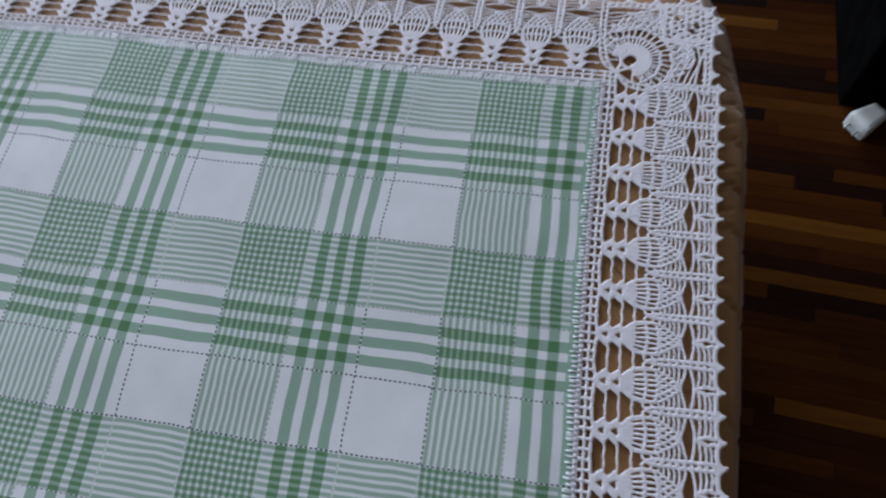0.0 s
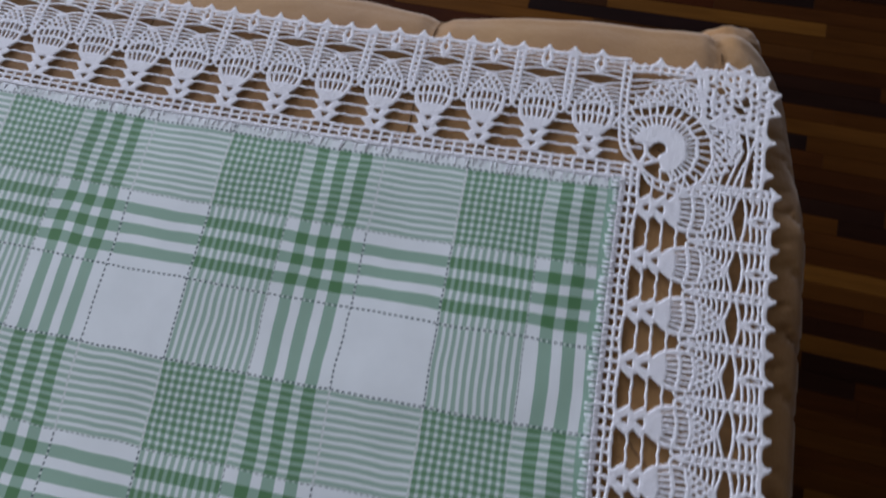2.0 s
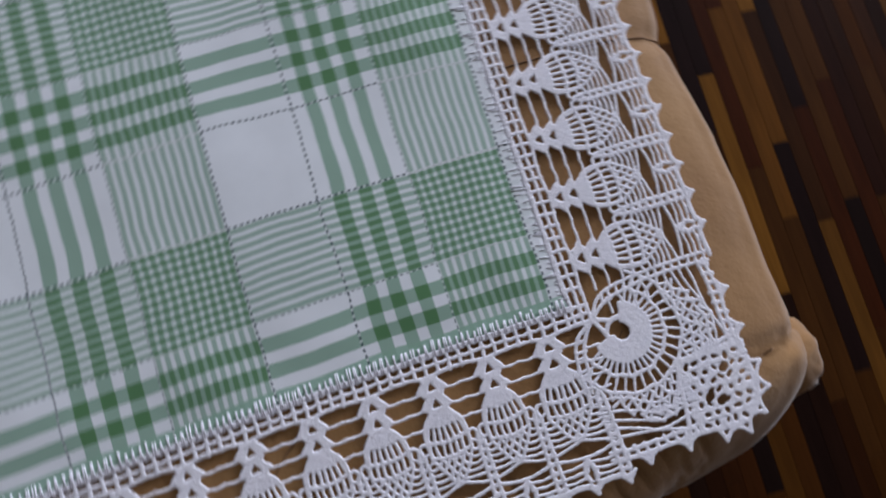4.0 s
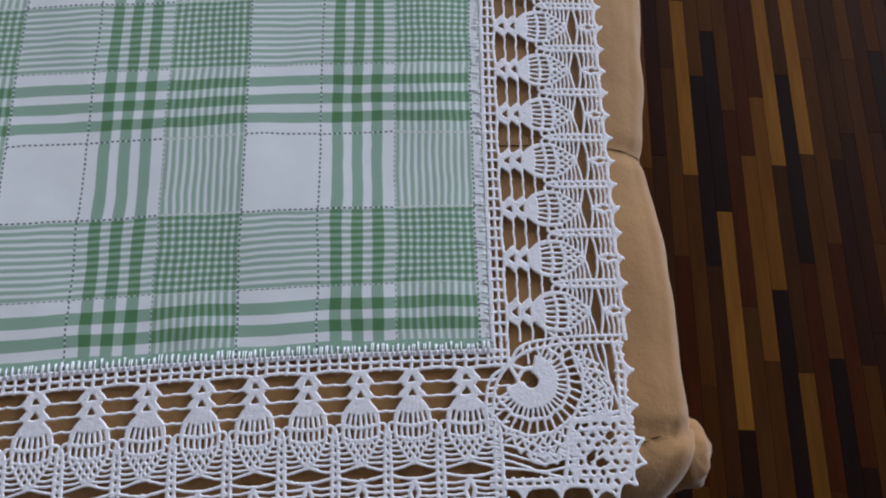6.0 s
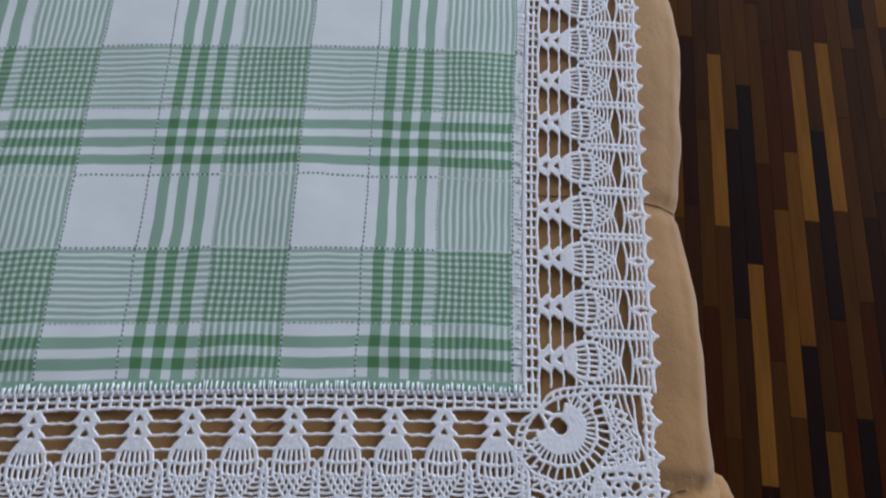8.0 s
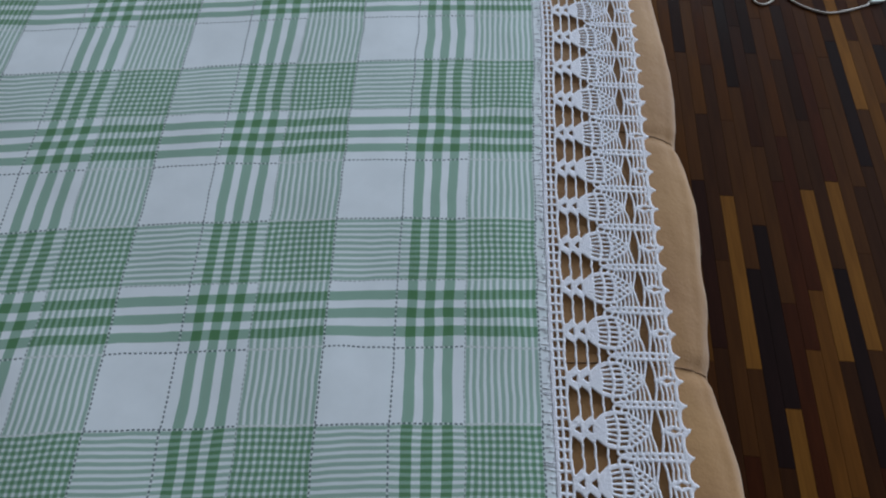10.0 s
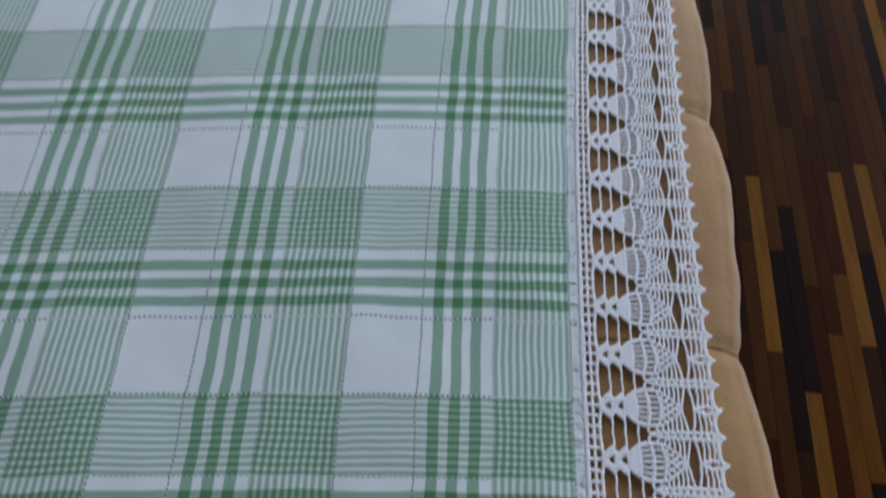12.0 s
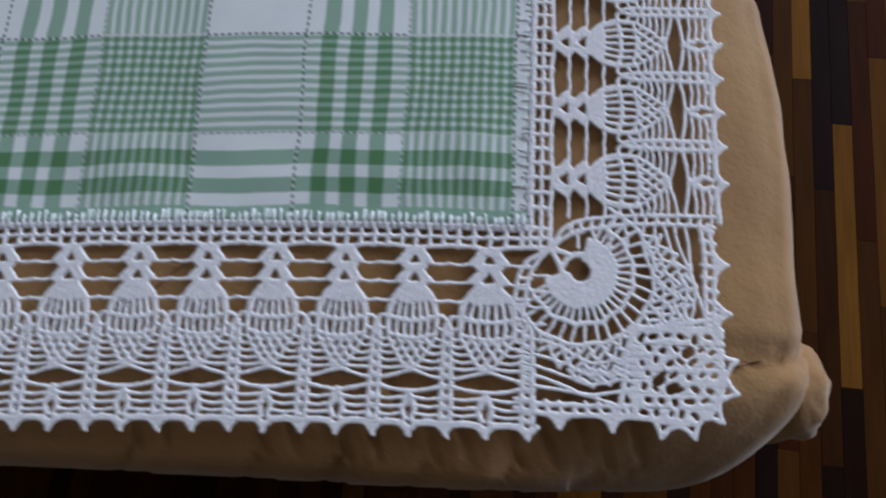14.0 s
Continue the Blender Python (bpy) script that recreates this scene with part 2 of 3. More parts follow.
def tubes(lines, sides=5):
    """Threads and cords: (points, radius) each."""
    verts, faces = [], []
    for pts, r in lines:
        pts = [Vector(p) for p in pts]
        n0 = len(verts)
        for i, p in enumerate(pts):
            t = (pts[min(i + 1, len(pts) - 1)] - pts[max(i - 1, 0)])
            t = t.normalized() if t.length > 1e-9 else Vector((1, 0, 0))
            side = t.cross(Vector((0, 0, 1)))
            side = side.normalized() if side.length > 1e-4 else Vector((1, 0, 0))
            up = side.cross(t)
            for k in range(sides):
                a = TAU * k / sides
                verts.append(p + side * (r * math.cos(a)) + up * (r * math.sin(a)))
        for i in range(len(pts) - 1):
            for k in range(sides):
                a, b = n0 + i * sides + k, n0 + i * sides + (k + 1) % sides
                faces.append((a, b, b + sides, a + sides))
        faces.append(tuple(n0 + k for k in reversed(range(sides))))
        faces.append(tuple(n0 + (len(pts) - 1) * sides + k for k in range(sides)))
    return verts, faces


def crochet(name, lines, seed, step=0.00045, soft=0.00022):
    """Crochet work: threads (points, radius) that run into one another where they meet; a radius below nought opens a hole."""
    every = np.array([p[:2] for pts, _ in lines for p in pts])
    x0, y0 = every.min(axis=0) - 0.004
    nx, ny = (np.ceil((every.max(axis=0) + 0.004 - (x0, y0)) / step)).astype(int)
    gx, gy = x0 + step * np.arange(nx), y0 + step * np.arange(ny)
    full = np.full((ny, nx), math.exp(-12))
    cut = np.full((ny, nx), 1.0)
    for pts, r in lines:
        q = np.array([p[:2] for p in pts])
        reach = abs(r) + 0.0016
        (ax, ay), (bx, by) = q.min(axis=0) - reach, q.max(axis=0) + reach
        i0, i1 = max(0, int((ax - x0) / step)), min(nx, int((bx - x0) / step) + 2)
        j0, j1 = max(0, int((ay - y0) / step)), min(ny, int((by - y0) / step) + 2)
        mx, my = np.meshgrid(gx[i0:i1], gy[j0:j1])
        near = np.full(mx.shape, 1.0)
        for a, b in zip(q[:-1], q[1:]):
            d = b - a
            t = np.clip(((mx - a[0]) * d[0] + (my - a[1]) * d[1]) / max(1e-12, d @ d), 0, 1)
            near = np.minimum(near, np.hypot(mx - a[0] - t * d[0], my - a[1] - t * d[1]))
        if r > 0:
            full[j0:j1, i0:i1] += np.exp(np.clip((r - near) / soft, -12, 60))
        else:
            cut[j0:j1, i0:i1] = np.minimum(cut[j0:j1, i0:i1], near + r)
    grain = np.random.default_rng(seed)
    fuzz = grain.normal(size=(ny, nx))
    wide = grain.normal(size=(ny, nx))
    for _ in range(2):
        fuzz = (fuzz + np.roll(fuzz, 1, 0) + np.roll(fuzz, 1, 1) + np.roll(fuzz, (1, 1), (0, 1))) / 2
    for k in (1, 2, 3):
        wide = (wide + np.roll(wide, k, 0) + np.roll(wide, k, 1) + np.roll(wide, (k, k), (0, 1))) / 2
    f = np.minimum(soft * np.log(full), cut) + 0.00010 * fuzz * 0.5 + 0.00014 * wide * 0.5
    fy, fx = np.gradient(f, step)
    slope = np.maximum(np.hypot(fx, fy), 0.35)
    inside = f > 0
    pull = np.where(inside, 0, np.clip(-f, 0, step * 1.2) / slope ** 2)
    px, py = np.meshgrid(gx, gy)
    px, py = px + pull * fx, py + pull * fy
    swell = np.sqrt(np.clip(f / 0.0012, 0, 1) * (2 - np.clip(f / 0.0012, 0, 1)))
    top = 0.0005 * swell + 0.00002 * fuzz * inside + 0.000025 * wide * inside
    low = -0.0006 * swell
    cell = inside[:-1, :-1] | inside[1:, :-1] | inside[:-1, 1:] | inside[1:, 1:]
    used = np.zeros((ny, nx), bool)
    for a in (0, 1):
        for b in (0, 1):
            used[a:ny - 1 + a, b:nx - 1 + b] |= cell
    index = np.cumsum(used.ravel()).reshape(ny, nx) - 1
    under = np.full((ny, nx), -1)
    under[inside] = index.max() + 1 + np.arange(inside.sum())
    under[~inside] = index[~inside]
    j, i = np.nonzero(cell)
    upper = np.stack((index[j, i], index[j, i + 1], index[j + 1, i + 1], index[j + 1, i]), 1)
    lower = np.stack((under[j, i], under[j + 1, i], under[j + 1, i + 1], under[j, i + 1]), 1)
    solid = (inside[j, i].astype(int) + inside[j, i + 1] + inside[j + 1, i + 1] + inside[j + 1, i]) > 0
    verts = np.concatenate((np.stack((px[used], py[used], np.where(inside, top, 0)[used]), 1), np.stack((px[inside], py[inside], low[inside]), 1)))
    return mesh_of(name, verts.tolist(), upper.tolist() + lower[solid].tolist(), COTTON)


# ---- the room ----
def wall(name, *b, paint=None):
    return tagged(new(name, box(name, *b, paint or WALL)), "unseen plain plaster wall of the room, kept dark to cut bounce light", "wall", kind="structure")


T = 0.15
tagged(new("floor", box("floor", WX0 - T, WX1 + T, WY0 - T, WY1 + T, -0.12, -0.006, GAP)),
       "dark multi-toned hardwood strip parquet floor", "floor", kind="structure")
tagged(new("ceiling", box("ceiling", WX0 - T, WX1 + T, WY0 - T, WY1 + T, WZ, WZ + 0.12, CEILING)), "plain grey painted ceiling", "ceiling", kind="structure")
wall("wall_south", WX0 - T, WX1 + T, WY0 - T, WY0, 0, WZ, paint=LOW_BOUNCE)
wall("wall_west", WX0 - T, WX0, WY0, WY1, 0, WZ, paint=LOW_BOUNCE)
A0, A1, B0, B1 = -0.4, 4.4, 1.55, 3.85
C0, C1 = 2.0, 5.4


def pierced(name, boxes):
    bm = bmesh.new()
    for b in boxes:
        other = bpy.data.meshes.new("piece")
        ob = box_data(*b)
        ob.to_mesh(other)
        ob.free()
        bm.from_mesh(other)
        bpy.data.meshes.remove(other)
    tagged(new(name, bm_mesh(name, bm, WALL)), "plain painted plaster wall with a window opening", "wall", kind="structure")


pierced("wall_north", ((WX0 - T, A0, WY1, WY1 + T, 0, WZ), (A1, WX1 + T, WY1, WY1 + T, 0, WZ), (A0, A1, WY1, WY1 + T, 0, B0), (A0, A1, WY1, WY1 + T, B1, WZ)))
pierced("wall_east", ((WX1, WX1 + T, WY0, C0, 0, WZ), (WX1, WX1 + T, C1, WY1, 0, WZ), (WX1, WX1 + T, C0, C1, 0, B0), (WX1, WX1 + T, C0, C1, B1, WZ)))
window = thing("window_1", "white-framed window that lets in daylight", "window", (0, 0, 0), kind="structure")
for b in ((A0, A1, WY1 + 0.05, WY1 + 0.1, B0, B0 + 0.05), (A0, A1, WY1 + 0.05, WY1 + 0.1, B1 - 0.05, B1),
          (A0, A0 + 0.05, WY1 + 0.05, WY1 + 0.1, B0 + 0.05, B1 - 0.05), (A1 - 0.05, A1, WY1 + 0.05, WY1 + 0.1, B0 + 0.05, B1 - 0.05)):
    part("window_frame", box("window_frame", *b, ALU, 0.004), window)
# unseen window, added to hold the east fill
window = thing("added_side_window", "unseen white-framed side window added around the fill light", "window", (0, 0, 0), kind="structure")
for b in ((WX1 + 0.05, WX1 + 0.1, C0, C1, B0, B0 + 0.05), (WX1 + 0.05, WX1 + 0.1, C0, C1, B1 - 0.05, B1),
          (WX1 + 0.05, WX1 + 0.1, C0, C0 + 0.05, B0 + 0.05, B1 - 0.05), (WX1 + 0.05, WX1 + 0.1, C1 - 0.05, C1, B0 + 0.05, B1 - 0.05)):
    part("window_frame", box("window_frame", *b, ALU, 0.004), window)


# ---- the cloth ----
WARP_X = (0.0038, 0.0279, 0.0048, 0.0043, 0.0045, 0.0025, 0.0018)
WARP_Y = (-0.0217, -0.0034, 0.0125, -0.0014, -0.0002, 0.0024, 0.0046)


def lie(u, v, z=0.0):
    """Where the cloth's point (u, v), in repeats of the plaid, lies: it is drawn a little out of square."""
    x, y = max(-2.9, min(u, 0.3)), max(-0.3, min(v, 2.9))
    b = (x * x, x * y, y * y, x ** 3, x * x * y, x * y * y, y ** 3)
    dx, dy = sum(p * q for p, q in zip(WARP_X, b)), sum(p * q for p, q in zip(WARP_Y, b))
    return Vector(((u + dx) * P, (v + dy) * P, z))


EDGE_U, EDGE_V, FAR_U, FAR_V = 0.045, -0.05, -4.4, 4.6
MOTIF_U = 0.21
MOTIF_V = 0.2295


def ripple(u, v):
    """Slack in the cloth."""
    q = noise.noise(Vector((u * 1.6, v * 1.6, 3.1))) * 0.0016 + noise.noise(Vector((u * 4.3, v * 1.2, 7.7))) * 0.0008
    e = max(0.0, 1 - (v - EDGE_V) / 0.3)
    q += 0.0012 * e * math.sin(u * TAU / 0.42 + 1.0)
    e = max(0.0, 1 - (EDGE_U - u) / 0.3)
    return (q + 0.0010 * e * math.sin(v * TAU / 0.46)) * (1 - 0.8 * max(0.0, 1 - (EDGE_U - u) / 0.08))


def panel_height(u, v):
    """The panel lies flat on the seat at its hems and a little loose elsewhere."""
    free = min(1.0, max(0.0, min(EDGE_U - u, v - EDGE_V) - 0.05) / 0.15)
    free = free * free * (3 - 2 * free)
    return H + 0.0005 + free * (0.0011 + ripple(u, v))


def plaid_mesh():
    nu, nv = 150, 154
    verts, uvs, faces = [], [], []
    for j in range(nv + 1):
        for i in range(nu + 1):
            u, v = FAR_U + (EDGE_U - FAR_U) * i / nu, EDGE_V + (FAR_V - EDGE_V) * j / nv
            verts.append(lie(u, v, panel_height(u, v)))
            uvs.append((u, v))
    w = nu + 1
    for j in range(nv):
        for i in range(nu):
            faces.append((j * w + i, j * w + i + 1, (j + 1) * w + i + 1, (j + 1) * w + i))
    n = len(verts)
    rim = [i for i in range(w)] + [j * w + nu for j in range(1, nv + 1)] + [nv * w + i for i in range(nu - 1, -1, -1)] + [j * w for j in range(nv - 1, 0, -1)]
    for i in rim:
        verts.append(verts[i] - Vector((0, 0, 0.0008)))
        uvs.append(uvs[i])
    for k in range(len(rim)):
        a, b = rim[k], rim[(k + 1) % len(rim)]
        faces.append((a, n + k, n + (k + 1) % len(rim), b))
    return mesh_of("plaid_panel", verts, faces, PLAID, True, uvs)


cloth = thing("tablecloth", "green and white plaid cotton tablecloth edged with white crochet lace", "tablecloth")
panel = part("plaid_panel", plaid_mesh(), cloth, "woven cotton in green and white plaid")

R1 = 0.00128


def motif_lines(rng, p, deep):
    """One repeat of the lace: s along the hem from -0.5 to 0.5, d out from it from 0 to 1."""
    out = []

    def w(s, d, z=0.0):
        return Vector((s * p, -d * deep, z))

    def th(points, r=1.0, jit=0.004, smooth=False):
        pts = [w(s + rng.uniform(-jit, jit) * 1.6, d + rng.uniform(-jit, jit) * 0.7, rng.uniform(-0.0003, 0.0005)) for s, d in points]
        out.append((rounded(pts, 4) if smooth else pts, R1 * r))

    def hole(points, r):
        out.append(([w(s, d + rng.uniform(-0.004, 0.004)) for s, d in points], -R1 * r))

    # two rows of open squares along the hem
    for k in range(5):
        s = -0.5 + (k + 0.5) / 5
        th([(s, -0.004), (s + 0.008, 0.050), (s - 0.005, 0.100)], 1.05)
    th([(-0.5, -0.010), (0, -0.012), (0.5, -0.010)], 1.0)
    for d in (0.002, 0.050):
        th([(-0.5 + k / 10, d + 0.003 * (-1) ** k) for k in range(11)], 0.95)
    th([(-0.5, 0.095), (-0.3, 0.098), (-0.15, 0.104), (0, 0.110), (0.15, 0.104), (0.3, 0.098), (0.5, 0.095)], 1.05, 0.003, True)
    # two small shells: close work whose feet spread round a three-cornered hole
    for a, b in ((0.112, 0.196), (0.204, 0.288)):
        for m in (-1, 1):
            th([(0, a), (m * 0.09, a + 0.014), (m * 0.155, a + 0.042), (m * 0.22, b - 0.014)], 1.4, 0.004, True)
            th([(0, a + 0.006), (m * 0.06, a + 0.028), (m * 0.105, a + 0.055), (m * 0.145, b)], 1.6, 0.004, True)
            th([(m * 0.19, b - 0.020), (m * 0.12, b + 0.004), (m * 0.03, b + 0.012)], 1.5)
        th([(-0.10, a + 0.008), (0, a), (0.10, a + 0.008)], 1.7)
        th([(-0.12, b + 0.006), (0, b + 0.010), (0.12, b + 0.006)], 1.6)
        hole([(-0.035, b - 0.022), (0.0, a + 0.040), (0.035, b - 0.022), (-0.035, b - 0.022)], 0.55)
    # the strands that swing from repeat to repeat
    for d, inner in ((0.186, 0.21), (0.278, 0.21), (0.372, 0.28)):
        for m in (-1, 1):
            th([(m * inner, d), (m * (inner + 0.5) / 2, d + 0.006), (m * 0.5, d + 0.001)], 0.74, 0.003, True)
    # the close bell, and its two rows of bars
    for k in range(9):
        f = -1 + k / 4
        th([(f * 0.10, 0.298), (f * 0.19, 0.330), (f * 0.245, 0.362)], 1.55, 0.003)
    th([(-0.26, 0.360), (-0.13, 0.374), (0, 0.378), (0.13, 0.374), (0.26, 0.360)], 1.2, 0.002, True)
    for m in (-1, 1):
        th([(m * 0.13, 0.30), (m * 0.27, 0.355), (m * 0.33, 0.41), (m * 0.345, 0.47), (m * 0.33, 0.54)], 0.95, 0.003, True)
    for k in range(7):
        f = -1 + k / 3
        th([(f * 0.255, 0.372), (f * 0.295, 0.42), (f * 0.32, 0.462)], 0.9, 0.004)
        th([(f * 0.32, 0.466), (f * 0.325, 0.50), (f * 0.315, 0.545)], 0.88, 0.005)
    th([(-0.335, 0.452), (-0.16, 0.468), (0, 0.472), (0.16, 0.468), (0.335, 0.452)], 1.15, 0.003, True)
    th([(-0.33, 0.535), (-0.16, 0.550), (0, 0.556), (0.16, 0.550), (0.33, 0.535)], 1.05, 0.003, True)
    # the loops that hang the post between two bells
    for m in (-1, 1):
        th([(m * 0.335, 0.456), (m * 0.42, 0.450), (m * 0.47, 0.464), (m * 0.5, 0.480)], 0.95, 0.003, True)
        th([(m * 0.33, 0.505), (m * 0.40, 0.512), (m * 0.455, 0.53)], 0.8, 0.003, True)
    # the net that tapers to a point
    rows = [(0.556, 0.32, 5), (0.592, 0.265, 4), (0.627, 0.20, 3), (0.661, 0.13, 2)]
    for d0, w0, k0 in rows:
        line = []
        for k in range(k0 + 1):
            f = -1 + 2 * k / k0
            line.append((f * w0, d0))
            if k < k0:
                line.append(((f + 1 / k0) * w0, d0 + 0.035))
        th(line, 0.92, 0.005)
    th([(-0.05, 0.680), (0, 0.708), (0.05, 0.680)], 1.0)
    for m in (-1, 1):
        for d, inner, drop in ((0.556, 0.325, 0.0), (0.592, 0.275, 0.008), (0.627, 0.21, 0.010), (0.661, 0.14, 0.006), (0.690, 0.06, -0.006)):
            th([(m * inner, d), (m * (inner + 0.47) / 2, d + 0.008 - drop * 0.3), (m * 0.45, d - drop)], 0.78, 0.003, True)
        th([(m * 0.45, 0.746), (m * 0.28, 0.735), (m * 0.1, 0.716), (0, 0.706)], 0.85, 0.003, True)
    th([(-0.46, 0.778), (-0.2, 0.798), (0, 0.804), (0.2, 0.798), (0.46, 0.778)], 0.9, 0.003, True)
    # the post between two repeats: two cords and close rungs, with a row of small holes
    for m in (-1, 1):
        th([(0.5 + m * 0.012, 0.478), (0.5 + m * 0.045, 0.53), (0.5 + m * 0.058, 0.72), (0.5 + m * 0.062, 0.93)], 1.15, 0.004, True)
    for k in range(9):
        d = 0.53 + k * 0.049
        th([(0.45, d), (0.5, d + 0.008), (0.55, d)], 1.25)
    # strands beyond the openings, and the little lozenge between them
    for d in (0.836, 0.874, 0.910):
        for m in (-1, 1):
            th([(m * 0.45, d), (m * 0.26, d + 0.006), (m * 0.06, d - 0.004)], 0.8, 0.003)
    for m in (-1, 1):
        th([(0, 0.806), (m * 0.05, 0.845), (m * 0.085, 0.885), (m * 0.04, 0.935)], 1.2, 0.003)
        th([(m * 0.02, 0.825), (m * 0.045, 0.870)], 1.0, 0.003)
    # the edge: a close band that swells to a point at each half repeat
    th([(-0.5, 0.952), (-0.38, 0.950), (-0.25, 0.946), (-0.12, 0.950), (0, 0.952), (0.12, 0.950), (0.25, 0.946), (0.38, 0.950), (0.5, 0.952)], 1.5, 0.003, True)
    for s in (0.0, 0.5):
        for m in (-1, 1):
            th([(s + m * 0.12, 0.948), (s + m * 0.085, 0.962), (s + m * 0.03, 0.982), (s, 0.998)], 1.1, 0.003, True)
            th([(s + m * 0.03, 0.95), (s, 0.985)], 1.2)
        th([(s, 0.985), (s + rng.uniform(-0.03, 0.03), 1.008)], 0.9)
        hole([(s - 0.012, 0.945), (s + 0.012, 0.95)], rng.uniform(0.45, 0.7))
    return out


def lace_mesh(seed, p, deep):
    rng = random.Random(seed)
    return crochet("lace_repeat", motif_lines(rng, p, deep), seed)


lace = part("lace_border", mesh_of("lace_border", *tubes([([lie(FAR_U, EDGE_V + 0.004, H + 0.0002), *[lie(FAR_U + (EDGE_U - FAR_U) * k / 60, EDGE_V + 0.004, H + 0.0002) for k in range(1, 61)]], 0.0007),
                                                          ([lie(EDGE_U - 0.004, EDGE_V + (FAR_V - EDGE_V) * k / 60, H + 0.0002) for k in range(61)], 0.0007)]), COTTON), cloth, "white crochet lace edging")


def hem_stitches():
    """Needle stitches over both hems: even and looped along the front, short and frayed along the side."""
    rng = random.Random(21)
    lines = []

    def over(u, v, du, dv, r):
        a, b = lie(u, v), lie(u + du, v + dv)
        a.z, b.z = H + 0.0010, panel_height(u + du, v + dv) + 0.0001
        lines.append(([a, a.lerp(b, 0.5) + Vector((0, 0, 0.0001)), b], r))

    u = EDGE_U
    while u > -3.2:
        u -= 0.0225 + rng.uniform(-0.003, 0.003)
        reach = rng.uniform(0.038, 0.056)
        over(u, EDGE_V - 0.004, rng.uniform(-0.006, 0.006), reach, 0.0005)
        over(u - 0.008, EDGE_V - 0.004, rng.uniform(0.002, 0.010), reach, 0.00045)
    v = EDGE_V
    while v < 3.6:
        v += 0.016 + rng.uniform(-0.005, 0.005)
        over(EDGE_U + 0.004, v, -rng.choice((0.025, 0.035, 0.05, 0.06)) * rng.uniform(0.7, 1.15), rng.uniform(-0.01, 0.01), rng.uniform(0.0002, 0.00034))
    return mesh_of("hem_stitches", *tubes(lines, 5), COTTON)


part("hem_stitches", hem_stitches(), panel, "white needle stitches along the hem")


def lay_repeat(me, a, b):
    """A lace repeat whose hem runs from a to b."""
    mid, along = (a + b) / 2, (b - a)
    m = Matrix.Translation((mid.x, mid.y, H + 0.0006)) @ Matrix.Rotation(math.atan2(along.y, along.x), 4, "Z") @ Matrix.Diagonal((along.length / 1.0, 1, 1, 1))
    ob = part("lace_repeat", me, lace)
    ob.matrix_basis = m
    return ob


def unit_lace(seed, pitch, deep):
    """A repeat whose length is 1, to be set to its place's length."""
    me = lace_mesh(seed, pitch * P, deep * P)
    for v in me.vertices:
        v.co.x /= pitch * P
    return me


SOUTH = [unit_lace(k, MOTIF_U, 0.605) for k in range(4)]
EAST = [unit_lace(10 + k, MOTIF_V, 0.585) for k in range(4)]
u0, k = 0.040, 0
while u0 > FAR_U:
    step = 0.235 if k == 0 else MOTIF_U
    lay_repeat(SOUTH[k % 4], lie(u0 - step, EDGE_V), lie(u0, EDGE_V))
    u0, k = u0 - step, k + 1
v0, k = -0.005, 0
while v0 < FAR_V:
    step = 0.240 if k == 0 else MOTIF_V
    lay_repeat(EAST[k % 4], lie(EDGE_U, v0), lie(EDGE_U, v0 + step))
    v0, k = v0 + step, k + 1


